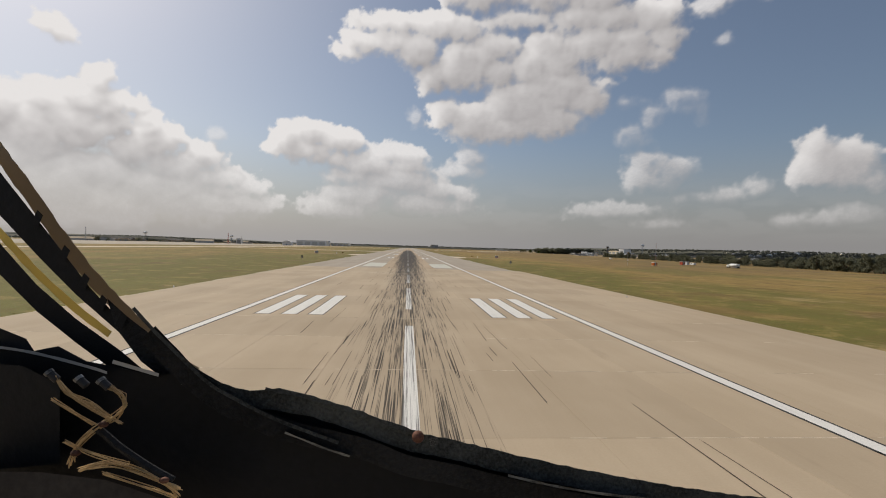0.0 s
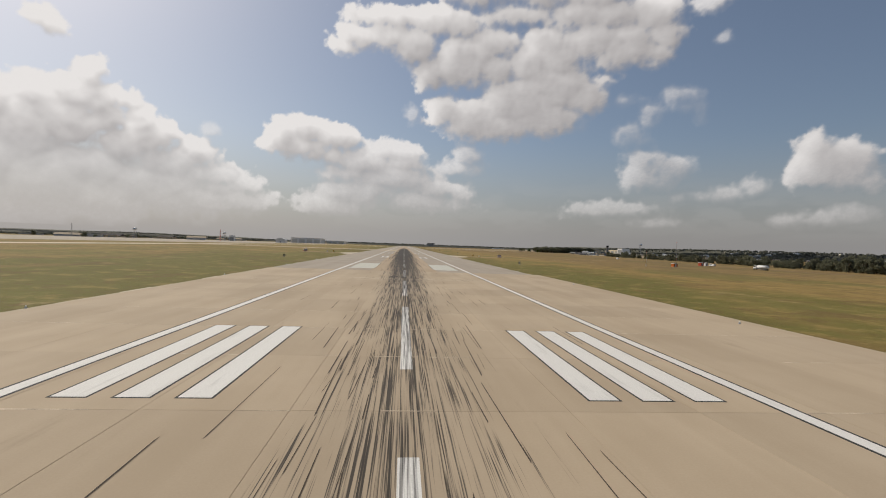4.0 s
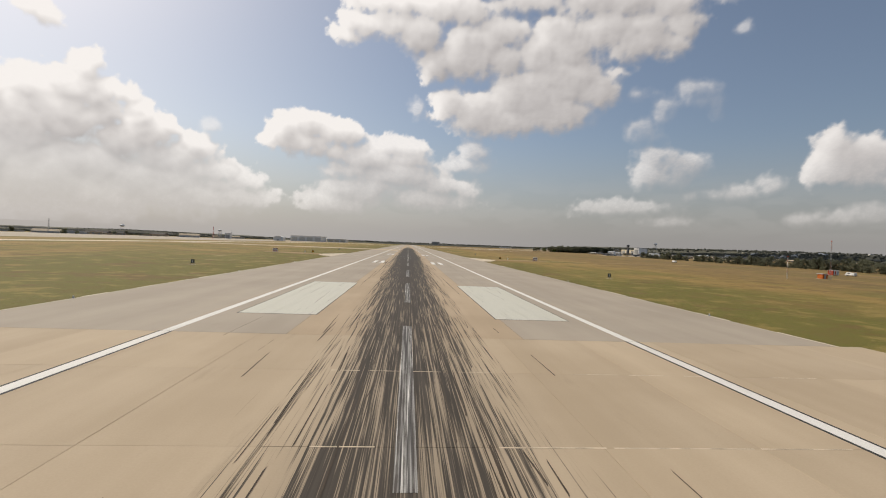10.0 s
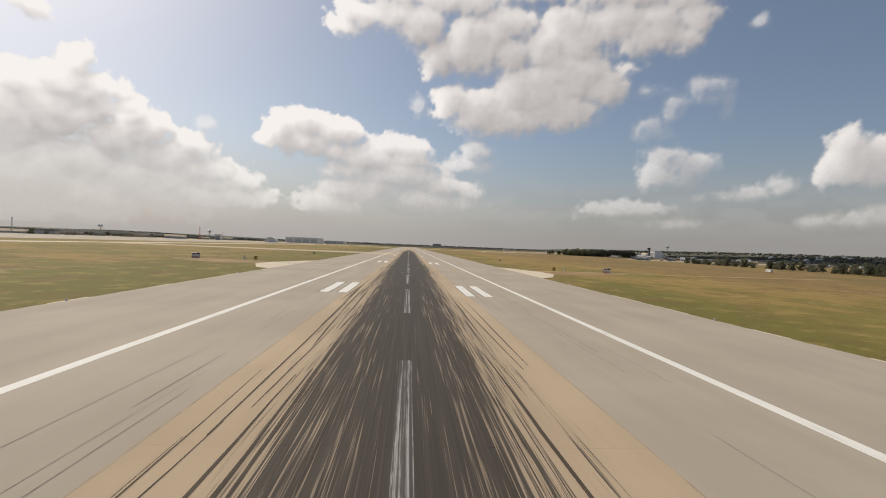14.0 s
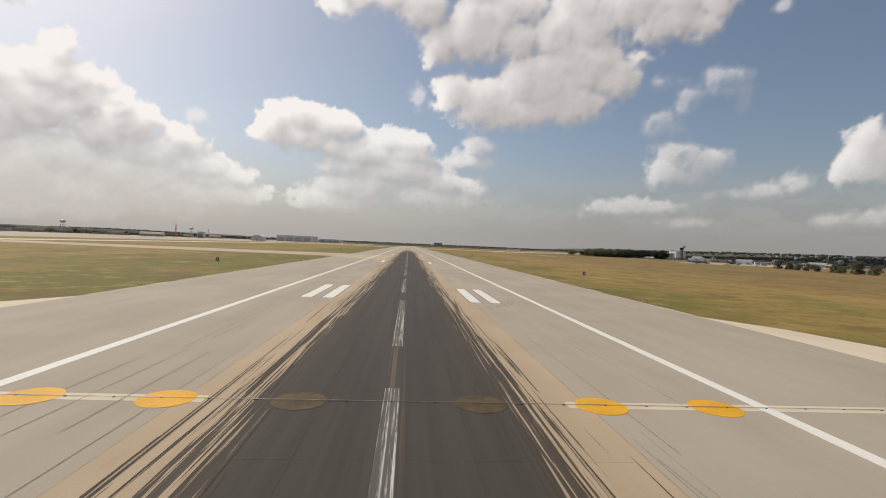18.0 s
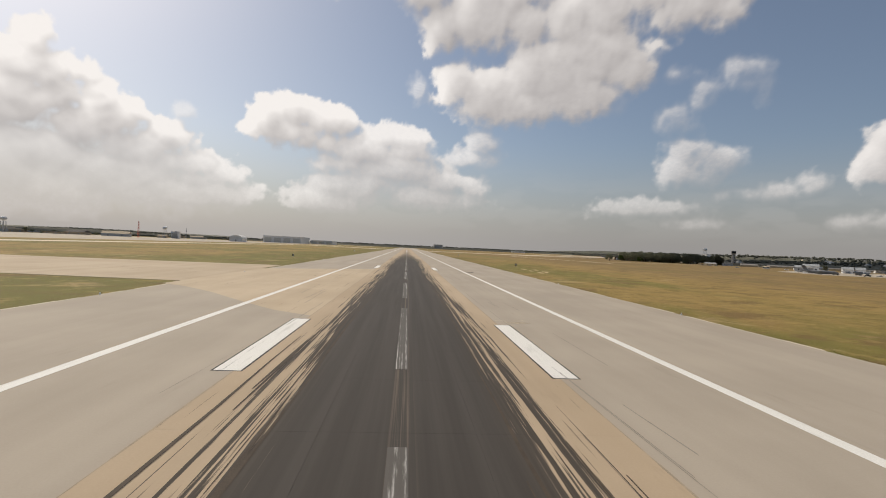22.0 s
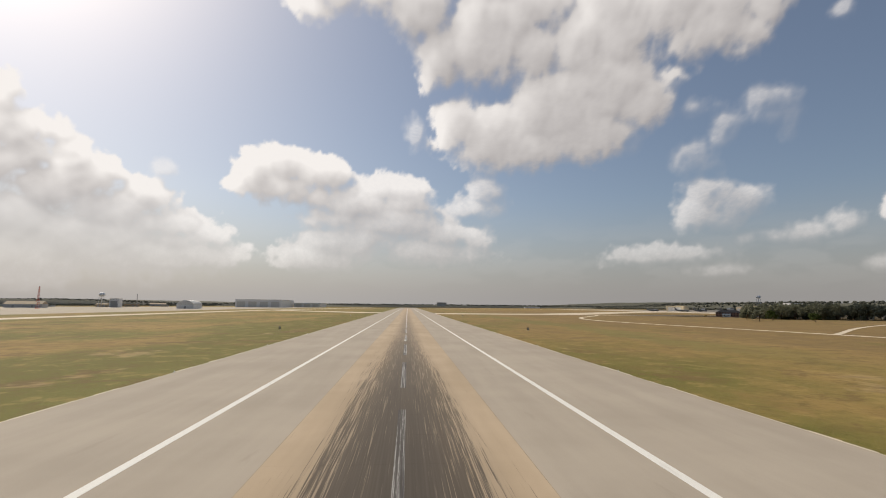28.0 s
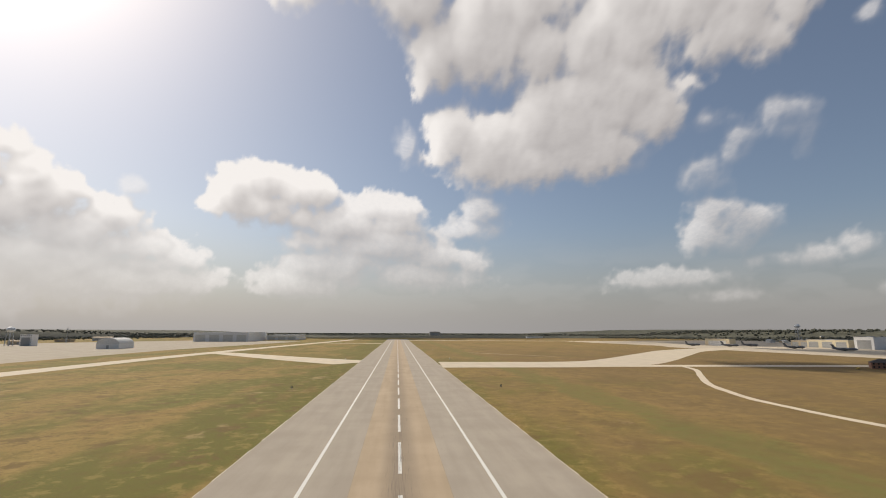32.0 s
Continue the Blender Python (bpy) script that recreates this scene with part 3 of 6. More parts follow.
LEFT_LOW = [
    (-23.7, 9.1, 2.0, 1.5), (-25.7, 8.0, 3.4, 1.7), (-22.4, 8.4, 0.9, 0.8), (-32.4, 6.6, 4.1, 2.6),
    (-27.1, 5.7, 5.7, 2.2), (-21.5, 5.6, 3.2, 1.4), (-22.6, 7.0, 3.6, 1.4), (-18.3, 6.2, 1.6, 1.0),
    (-24.1, 4.2, 6.6, 2.1), (-31.5, 3.6, 6.0, 2.6), (-35.6, 4.7, 4.2, 3.5), (-18.8, 4.4, 3.3, 1.3),
    (-39.8, 2.8, 3.9, 2.8),
]


def lattice_noise(p, seed):
    """Smooth value noise of points p (n, 3), from 0 to 1."""
    table = np.random.RandomState(seed).rand(32, 32, 32)
    i = np.floor(p).astype(int)
    f = p - i
    f = f * f * (3 - 2 * f)
    out = np.zeros(len(p))
    for dx in (0, 1):
        for dy in (0, 1):
            for dz in (0, 1):
                w = (f[:, 0] if dx else 1 - f[:, 0]) * (f[:, 1] if dy else 1 - f[:, 1]) * (f[:, 2] if dz else 1 - f[:, 2])
                out += w * table[(i[:, 0] + dx) % 32, (i[:, 1] + dy) % 32, (i[:, 2] + dz) % 32]
    return out


def fractal(p, octaves, seed, billow=False):
    """Layered noise; billow gives round heads with sharp creases between them."""
    out, a, total = np.zeros(len(p)), 1.0, 0.0
    for k in range(octaves):
        v = lattice_noise(p * 2 ** k + 7.3 * k, seed + k)
        out += a * (1 - np.abs(2 * v - 1) ** 1.3 if billow == "ridge" else np.abs(2 * v - 1) if billow else v)
        total += a
        a *= 0.52
    return out / total


def cloud_fields(az, el):
    """Cover and light of the clouds over a grid of azimuths and heights, in degrees."""
    A, E = np.meshgrid(az, el)
    a, e = A.ravel(), E.ravel()
    ra, re = np.radians(a), np.radians(e)
    way = np.stack([np.cos(re) * np.sin(ra), np.cos(re) * np.cos(ra), np.sin(re)], 1)
    warp = (fractal(way * 17, 4, 3) - 0.5) * 2.2
    lift = (fractal(way * 17 + 40, 4, 13) - 0.5) * 1.7
    near, fade, puff = np.full(len(a), -9.0), np.ones(len(a)), np.zeros(len(a))
    groups = [(BIG_CLOUD_LOW, 1.0, 0.15), (BIG_CLOUD_HIGH, 1.0, 0.1), (WISPS, 0.34, 0.26), (SMALL_RIGHT, 0.60, 0.32), (LOW_RIGHT, 0.56, 0.25), (RIGHT, 0.9, 0.2),
              (HIGH_RIGHT, 0.7, 0.2), (MIDDLE, 1.0, 0.0), (MIDDLE_LOW, 0.85, 0.2), (LEFT_HIGH, 1.0, 0.0), (LEFT_LOW, 0.9, 0.3)]
    for blobs, most, swell in groups:
        for ca, ce, wa, we in blobs:
            small = min(1.0, we / 1.6)
            qx, qy = (a + warp * small - ca) / wa, (e + lift * small - ce) / we
            q = np.sqrt(qx * qx + qy * qy)
            d = np.minimum((1 - q) * min(wa, we) + swell, 1.7 * most)
            # rounded union
            h = np.clip(0.5 + 0.5 * (d - near) / 0.45, 0, 1)
            fade = fade * (1 - h) + min(1.0, 0.25 + most * 0.80) * h
            near = near * (1 - h) + d * h + 0.45 * h * (1 - h)
            puff = np.maximum(puff, np.sqrt(np.clip(1 - q * q, 0, 1)) * min(wa, we) ** 0.6)
    heads = 1 - fractal(way * 19, 6, 21, True)
    wool = fractal(way * 75, 6, 31)
    dense = np.clip(near / 1.25, -1.6, 1.3) + ((heads - 0.66) * 0.80 + (wool - 0.5) * 1.15) * (0.35 + 0.65 * fade) + 0.20
    shape = (len(el), len(az))
    step = az[1] - az[0]
    mass = np.clip(dense, 0, 1.0).reshape(shape)
    # light comes from the sun's side and fades through the cloud
    to_a, to_e = SUN_AZIMUTH - A, SUN_ELEVATION - E
    size = np.hypot(to_a, to_e)
    to_a, to_e = to_a / size, to_e / size + 0.45
    I, J = np.indices(shape)
    deep = np.zeros(shape)
    for k in range(1, 15):
        i = np.clip((I + to_e * k * 0.42 / step).round().astype(int), 0, shape[0] - 1)
        j = np.clip((J + to_a * k * 0.42 / step).round().astype(int), 0, shape[1] - 1)
        deep += mass[i, j] * 0.86 ** k
    deep = deep / 5.4
    relief = (0.5 * np.clip(dense, -0.3, 1.6) + 0.8 * puff + 0.55 * heads + 0.45 * fractal(way * 8, 3, 81)).reshape(shape)
    slope = np.zeros(shape)
    for reach, share in ((0.4, 0.34), (1.1, 0.62)):
        i = np.clip((I + to_e * reach / step).round().astype(int), 0, shape[0] - 1)
        j = np.clip((J + to_a * reach / step).round().astype(int), 0, shape[1] - 1)
        slope += share * np.clip((relief - relief[i, j]) / (0.5 + reach), -0.6, 0.8)
    lit = 0.14 + 0.86 * np.exp(-1.8 * deep) + 0.58 * slope
    # away from the sun the clouds scatter less light this way
    lit = lit * (1.04 - 0.38 * np.clip((A + 10) / 50, 0, 1) * np.clip((24 - E) / 8, 0.3, 1))
    soft = np.pad(lit, 1, "edge")
    lit = sum(soft[i:i + shape[0], j:j + shape[1]] for i in range(3) for j in range(3)) / 9
    # soft bases and crisp sunny heads
    crisp = np.clip(1.0 - 0.60 * (lit - 0.30) / 0.5, 0.34, 1.2)
    crisp = crisp * (1 + 1.8 * (1 - fade.reshape(shape)))
    lit = lit * (0.70 + 0.30 * fade.reshape(shape))
    cover = np.clip(dense.reshape(shape) / crisp, 0, 1)
    cover = cover * cover * (3 - 2 * cover) * fade.reshape(shape)
    # far low clouds melt into the haze
    clear_air = np.clip((E - 0.5) / 9.0, 0, 1)
    veil = np.clip((E - 1.5) / 3.0, 0, 1) * np.clip(1 - E / 9.0, 0, 1) * np.clip((fractal(way * np.array([12, 12, 40]), 4, 51).reshape(shape) - 0.46) * 1.3, 0, 0.16)
    cover = cover * (0.45 + 0.55 * clear_air)
    lit = np.where(veil > cover, 0.62, lit)
    cover = np.maximum(cover, veil)
    lit = lit * (0.55 + 0.45 * clear_air) + 0.24 * (1 - clear_air)
    lit = np.maximum(lit, 0.46 * (1 - clear_air))
    return way, cover, np.clip(lit, 0, 1)


def cloud_shell():
    az = np.arange(-62, 62.01, 0.11)
    el = np.arange(0.9, 36.01, 0.11)
    way, cover, lit = cloud_fields(az, el)
    n_az, n_el = len(az), len(el)
    a, e = np.degrees(np.arctan2(way[:, 0], way[:, 1])), np.degrees(np.arcsin(way[:, 2]))
    weight, slow = np.zeros(len(a)), np.zeros(len(a))
    for ca, ce, far in CLOUD_DISTANCE:
        w = np.exp(-((a - ca) / 14) ** 2 / 2 - ((e - ce) / 4) ** 2 / 2) + 1e-9
        weight, slow = weight + w, slow + w / far
    reach = weight / slow / SIZE
    verts = way * reach[:, None] * SIZE
    k = (np.arange(n_el - 1)[:, None] * n_az + np.arange(n_az - 1)[None, :]).ravel()
    quads = np.stack([k, k + 1, k + 1 + n_az, k + n_az], 1)
    quads = quads[(cover.ravel()[quads] > 0.002).any(1)]
    used = np.unique(quads)
    place = np.zeros(len(verts), int)
    place[used] = np.arange(len(used))
    quads = place[quads]
    me = bpy.data.meshes.new("cloud_backdrop")
    me.vertices.add(len(used))
    me.vertices.foreach_set("co", verts[used].ravel())
    me.loops.add(quads.size)
    me.loops.foreach_set("vertex_index", quads.ravel())
    me.polygons.add(len(quads))
    me.polygons.foreach_set("loop_start", np.arange(0, quads.size, 4))
    me.update(calc_edges=True)
    for name, values in (("cloud_cover", cover), ("cloud_light", lit)):
        me.attributes.new(name, "FLOAT", "POINT").data.foreach_set("value", values.ravel()[used].astype(np.float32))
    n = Nodes("cloud")
    n.t.nodes.remove(n.bsdf)
    den = n.t.nodes.new("ShaderNodeAttribute")
    den.attribute_name = "cloud_cover"
    hei = n.t.nodes.new("ShaderNodeAttribute")
    hei.attribute_name = "cloud_light"
    curl = n.math("SUBTRACT", n.noise(n.place(0.03, 0.03, 0.03), 1.0, 5, 0.62), 0.5)
    d = den.outputs["Fac"]
    rim = n.math("MULTIPLY", n.math("MULTIPLY", n.math("MULTIPLY", d, d), n.math("SUBTRACT", 1.0, d)), 2.4)
    cover = n.math("ADD", d, n.math("MULTIPLY", rim, curl), True)
    light = n.math("ADD", hei.outputs["Fac"], n.math("MULTIPLY", curl, 0.10), True)
    col = n.mix(light, CLOUD_SHADE, CLOUD_SUNNY)
    glow = n.node("ShaderNodeEmission", Color=col, Strength=1.0)
    clear = n.node("ShaderNodeBsdfTransparent")
    m = n.t.nodes.new("ShaderNodeMixShader")
    n.put(m.inputs[0], n.math("MULTIPLY", cover, 0.96))
    n.put(m.inputs[1], clear.outputs[0])
    n.put(m.inputs[2], glow.outputs[0])
    out = next(q for q in n.t.nodes if q.type == "OUTPUT_MATERIAL")
    n.put(out.inputs["Surface"], m.outputs[0])
    me.materials.append(n.mat)
    return tagged(new("backdrop", me), "blue hazy sky with grey-bottomed white cumulus clouds", "sky", kind="structure")


CLOUD_SHADE, CLOUD_SUNNY = (0.41, 0.388, 0.388), (0.93, 0.90, 0.885)
cloud_shell()

# ---- ground, runway and taxiways ----
EDGE = 44.3
RUN_START, RUN_END = -150.0, 3480.0
GREY_START = 193.3
KEEL = 11.4

lone("ground", block(-7600, 7600, -1500, 8000, -2.0, -0.10), MAT_GRASS,
     "flat mown airfield grass, green and straw yellow", "grass", "structure")

runway = tagged(new("runway", finish("runway", block(-EDGE + 0.3, EDGE - 0.3, RUN_START, GREY_START, -0.30, -0.035), MAT_JOINT)),
                "wide concrete runway with rubber-blackened middle and white markings", "runway", kind="structure")
for side in (-1, 1):
    bm = bmesh.new()
    x0, x1 = sorted((side * KEEL, side * EDGE))
    box(bm, x0, x1, GREY_START + 0.02, RUN_END, -0.30, 0.0)
    part("grey_lane", bm, MAT_GREY, runway, "grey weathered runway side lane")
for side in (-1, 1):
    bm = bmesh.new()
    y = GREY_START
    while y < 1500:
        w = random.uniform(0.02, 0.06)
        box(bm, *sorted((side * (KEEL - w), side * (KEEL + w))), y, y + 6.0, -0.01, 0.004)
        y += 6.0
    part("seam", bm, MAT_JOINT, runway, "sealed seam between the lanes")
# ragged pavement rim where grass creeps in
for side in (-1, 1):
    bm = bmesh.new()
    y = RUN_START
    while y < 2200:
        L = random.uniform(2.0, 9.0)
        w = random.uniform(0.15, 0.6)
        box(bm, *sorted((side * (EDGE - 0.15), side * (EDGE + w))), y, y + L, -0.30, -0.03)
        y += L
    part("pavement_rim", bm, MAT_TAXI, runway, "crumbled pale pavement rim")

# concrete of the crossing on the runway's west half
bm = bmesh.new()
prism(bm, [(-45.8, 722), (-40, 718), (-32, 710), (-24, 700), (-17, 692), (-11.4, 688), (-11.4, 806), (-45.8, 782)], -0.02, 0.003)
part("crossing_slab", bm, MAT_TAN, runway, "tan concrete crossing")


def taxi(name, pts, width, label, mat=MAT_TAXI, top=-0.04, wobble=0.0):
    return lone(name, ribbon(bmesh.new(), pts, width, -0.3, top, wobble), mat, label, "taxiway", "structure")


taxi("taxiway_crossing", [(-45.9, 768), (-120, 768), (-200, 772), (-330, 776)], (78, 44), "tan concrete taxiway leaving the runway through grass", MAT_TAN, -0.02)
taxi("taxiway_parallel", [(-318, -300), (-318, 800), (-318, 1600), (-300, 2050), (-240, 2700), (-180, 3300)], 30, "pale concrete taxiway parallel to the runway", top=-0.05)
taxi("taxiway_exit", [(-45.9, 1775), (-110, 1835), (-200, 1930), (-290, 2030)], (70, 34), "pale concrete taxiway angling off the runway", top=-0.03)
lone("apron_west", prism(bmesh.new(), [(-560, -300), (-420, 1200), (-420, 2150), (-330, 2900), (-700, 3100), (-1100, 2400), (-1000, -300)], -0.3, -0.06),
     MAT_PAD, "broad pale concrete apron before the hangars", "apron", "structure")
taxi("taxiway_east", [(45.9, 1742), (110, 1740), (180, 1739), (250, 1760), (320, 1830), (420, 1950), (560, 2110), (720, 2215), (900, 2290)], (88, 70), "pale concrete taxiway curving away to the apron", top=-0.03)
taxi("taxiway_branch", [(170, 1712), (300, 1712), (500, 1700), (760, 1690)], 26, "pale concrete taxiway running off to the east", top=-0.045)
taxi("taxiway_far", [(45.9, 3120), (400, 3090), (760, 3040), (1300, 2960)], 40, "far pale taxiway beyond the grass", top=-0.05)
taxi("taxiway_far_west", [(-45.9, 2640), (-140, 2660), (-240, 2700)], 34, "far pale taxiway west of the runway", top=-0.055)
lone("apron_east", prism(bmesh.new(), [(690, 1790), (660, 2330), (700, 2440), (640, 3000), (1500, 3300), (1700, 2300), (1400, 1780)], -0.3, -0.06),
     MAT_APRON, "broad pale concrete apron with parked aircraft", "apron", "structure")
lone("apron_ramp", prism(bmesh.new(), [(380, 1030), (395, 1100), (480, 1180), (640, 1230), (760, 1180), (720, 1090), (520, 1010)], -0.3, -0.065),
     MAT_PAD, "pale concrete ramp between small buildings", "apron", "structure")
MAT_TRACK = concrete("brown_weedy_track", (0.25, 0.185, 0.10), (0.17, 0.125, 0.065), 0.0, 0.6)
taxi("road_belt", [(330, -200), (300, 120), (262, 330), (262, 560), (280, 800), (255, 1000), (232, 1140)], 4.4, "brown weedy perimeter road before the tree belt", MAT_TRACK, -0.05, 0.4)
taxi("road_perimeter", [(232, 1140), (222, 1200), (190, 1360), (188, 1450), (200, 1500), (218, 1545), (256, 1610), (285, 1660), (300, 1705)], 4.8,
     "narrow pale perimeter road", top=-0.05, wobble=0.3)
taxi("road_grove", [(222, 1200), (330, 1290), (480, 1390), (640, 1500)], 3.2, "narrow pale service road by the grove", top=-0.055, wobble=0.3)
taxi("track_hut", [(56, 474), (80, 482), (140, 486), (220, 500)], 2.2, "bare dirt track worn in the grass", MAT_CHALK, -0.07, 0.4)
taxi("track_dry", [(120, 2030), (180, 1960), (230, 1905)], 4.0, "bare dirt track worn in the grass", MAT_TAN, -0.07, 0.6)

# bleached concrete pads of the arresting gear, both sides of the runway
for side in (-1, 1):
    bm = prism(bmesh.new(), [(side * (EDGE - 0.1), 424), (side * 50.5, 431), (side * 57.5, 452), (side * 57.0, 470), (side * 52.5, 481), (side * 50, 492), (side * (EDGE - 0.1), 503)][::side], -0.3, -0.015)
    part("gear_pad", bm, MAT_TAXI, runway, "bleached cracked concrete pad")

for side in (-1, 1):
    lone("bare_patch", prism(bmesh.new(), [(side * 57, 456), (side * 70, 453), (side * 84, 459), (side * 95, 468), (side * 100, 478), (side * 88, 484), (side * 72, 481), (side * 60, 476)][::side], -0.3, -0.085),
         MAT_DIRT, "bare brown soil round the arresting gear", "soil", "structure")
for pts, width, mat in (([(61.8, 873), (61.0, 868), (60.7, 862)], 2.3, MAT_CHALK), ([(61.0, 857), (60.2, 852), (59.8, 846)], 1.5, MAT_CHALK), ([(60.3, 841), (59.9, 836), (59.4, 829)], 1.9, MAT_CHALK),
                        ([(66.6, 869), (65.4, 864), (65.2, 858)], 1.5, MAT_CHALK), ([(66.2, 850), (65.4, 845), (64.8, 838)], 1.2, MAT_CHALK),
                        ([(64.4, 866), (63.4, 860), (63.6, 853)], 1.6, MAT_DIRT), ([(62.8, 846), (62.2, 840), (62.6, 832)], 1.3, MAT_DIRT), ([(69.5, 862), (69.0, 855), (70.0, 848)], 1.8, MAT_DIRT)):
    taxi("soil_scrape", pts, width, "pale scraped strip of soil in the grass" if mat is MAT_CHALK else "brown scraped strip of soil in the grass", mat, -0.085, 0.7)
taxi("track_straw", [(112, 455), (122, 440), (130, 424), (140, 412), (156, 402)], 0.8, "pale worn strip in the grass", MAT_CHALK, -0.088, 0.3)

# ---- runway markings ----
markings = tagged(new("runway_markings"), "worn white runway paint with black outlines", "marking", kind="structure")


def painted(name, x0, x1, y0, y1, outline=0.0, z=0.009):
    if outline:
        part(name + "_outline", block(x0 - outline, x1 + outline, y0 - outline, y1 + outline, z - 0.02, z), MAT_BLACK_LINE, markings)
    part(name, block(x0, x1, y0, y1, z - 0.012, z + (0.005 if outline else 0.0)), MAT_BLOCK_PAINT if name == "aiming_block" else MAT_PAINT, markings)


GROUPS = [(60.5, 3, 22.86), (205.4, 0, 45.72), (357.8, 2, 22.86), (510.2, 2, 22.86), (662.6, 1, 22.86), (815.0, 1, 22.86)]
for y, count, length in GROUPS:
    for side in (-1, 1):
        for k in range(count):
            a = 10.97 + 3.35 * k
            painted("touchdown_bar", *sorted((side * a, side * (a + 1.83))), y, y + length, 0.14)
        if not count:
            painted("aiming_block", *sorted((side * 10.97, side * 20.1)), y, y + length, 0.12)
for side in (-1, 1):
    a, b = sorted((side * 21.95, side * 22.86))
    ends = [RUN_START, 20.0, GREY_START] + [GREY_START + 290.0 * k for k in range(1, 12)]
    for y0, y1 in zip(ends, ends[1:]):
        painted("side_stripe", a, b, y0 + 0.01, min(y1, RUN_END - 20), 0.20 if y1 <= GREY_START else 0.0)
# far ends of the centre dashes: number along the runway, place
DASH_NUMBER = (0, 1, 2, 3, 5, 6, 8, 9, 10, 16, 17, 20, 21, 28, 29, 65)
DASH_END = (53, 101, 150, 199, 308, 368, 464, 510, 556, 840, 887, 1033, 1083, 1432, 1482, 3260)
for k in range(-2, 65):
    y1 = float(np.interp(k, DASH_NUMBER, DASH_END)) if k >= 0 else 53 + 52 * k
    painted("centre_dash", -0.46, 0.46, y1 - 34.0, y1, 0.0, 0.012)

# arresting cable with its yellow discs
cable = thing("arresting_cable", "thin steel arresting cable lying across the runway on rubber supports", "cable", 0, 461.5, 0.0)
part("cable", rod(bmesh.new(), (-52, 0, 0.05), (52, 0, 0.05), 0.016, n=6), MAT_METAL, cable)
for k in range(-20, 21):
    part("support", rod(bmesh.new(), (k * 2.5, 0, 0.0), (k * 2.5, 0, 0.035), 0.09, 0.06, 8), MAT_TYRE, cable)
for side in (-1, 1):
    part("cable_strip", block(*sorted((side * 10.2, side * 50)), 460.95, 462.05, -0.01, 0.007), MAT_TAXI, markings, "bleached strip under the cable")
for x in (-19.2, -12.2, -5.1, 5.1, 12.2, 19.2):
    part("yellow_disc", rod(bmesh.new(), (x, 461.4, 0.0), (x, 461.4, 0.016), 1.5, n=32), MAT_YELLOW if abs(x) > 8 else MAT_FADED_YELLOW, markings, "yellow painted disc")


def curved_skid(cx, cy, r, a0, a1):
    bm = bmesh.new()
    last = None
    for k in range(25):
        a = radians(a0 + (a1 - a0) * k / 24)
        row = [bm.verts.new((cx + q * math.cos(a), cy + q * math.sin(a), 0.009)) for q in (r - 0.08, r + 0.08)]
        if last:
            bm.faces.new((*last, *row[::-1]))
        last = row
    part("tyre_arc", bm, MAT_TYRE_MARK, runway, "faint curved tyre mark")


for r in (15.6, 16.3):
    curved_skid(2.5, 515.8, r, -57, -4)
for r in (6.6, 7.1):
    curved_skid(-23.0, 885.5, r, 10, 320)
curved_skid(13.0, 900.5, 4.4, -70, 120)

# pale filler in the cross joints, and the repaired strip with its cracks
rng = random.Random(23)
for j in range(16):
    y = GREY_START - 12.25 * (j + 1)
    bm = bmesh.new()
    x = -EDGE + 0.5
    while x < EDGE - 2:
        length = rng.uniform(1.5, 7.0)
        if rng.random() < 0.62:
            w = rng.uniform(0.035, 0.09)
            box(bm, x, min(x + length, EDGE - 0.6), y - w, y + w, -0.02, rng.uniform(0.003, 0.006))
        x += length + rng.uniform(0.0, 1.5)
    part("joint_filler", bm, MAT_SEAM, runway, "pale crumbling joint filler")
part("repair_strip", block(-13.0, 23.5, 154.9, 158.4, -0.02, 0.0045), MAT_PATCH, runway, "paler repaired strip of concrete")
bm = bmesh.new()
for k in range(26):
    x, y = rng.uniform(-12, 22), 156.6 + rng.choice((-1.75, 1.75, 0.1)) + rng.gauss(0, 0.12)
    box(bm, x, x + rng.uniform(0.3, 2.4), y - 0.03, y + rng.uniform(0.02, 0.07), -0.02, 0.0085)
part("crack", bm, MAT_TYRE_STREAK, runway, "dark ragged cracks along the repaired strip")
for x, y, w, d in ((0.15, 426.9, 0.55, 0.55), (-2.05, 427.6, 0.16, 0.35), (1.3, 427.4, 0.14, 0.22), (0.2, 414.4, 0.3, 0.9), (-0.55, 414.8, 0.1, 0.9)):
    part("bare_patch", block(x - w, x + w, y - d, y + d, -0.02, 0.019, 0.004), MAT_BLOCK_PAINT, runway, "small bare patch in the rubber film")

for x0, x1, y0, y1 in ((19.9, 21.6, 809.6, 811.0), (23.1, 26.2, 809.0, 812.4)):
    bm = bmesh.new()
    prism(bm, [(x + rng.uniform(-0.15, 0.15), y + rng.uniform(-0.2, 0.2)) for x, y in
               ((x0, y0), ((x0 + x1) / 2, y0 - 0.2), (x1, y0), (x1 + 0.1, (y0 + y1) / 2), (x1, y1), ((x0 + x1) / 2, y1 + 0.1), (x0, y1))], -0.02, 0.005)
    part("dark_patch", bm, MAT_TYRE_STREAK, runway, "dark patch beside the white stripe")
bm = bmesh.new()
for k in range(14):
    x, y = 13.2 + rng.gauss(0, 0.9), 688.0 + rng.gauss(0, 1.2)
    box(bm, x - rng.uniform(0.3, 1.3), x + rng.uniform(0.3, 1.3), y - 0.06, y + rng.uniform(0.02, 0.12), -0.02, 0.0105 + 0.0004 * k)
part("pale_scuff", bm, MAT_SEAM, runway, "pale chalky scuffs on the pavement")

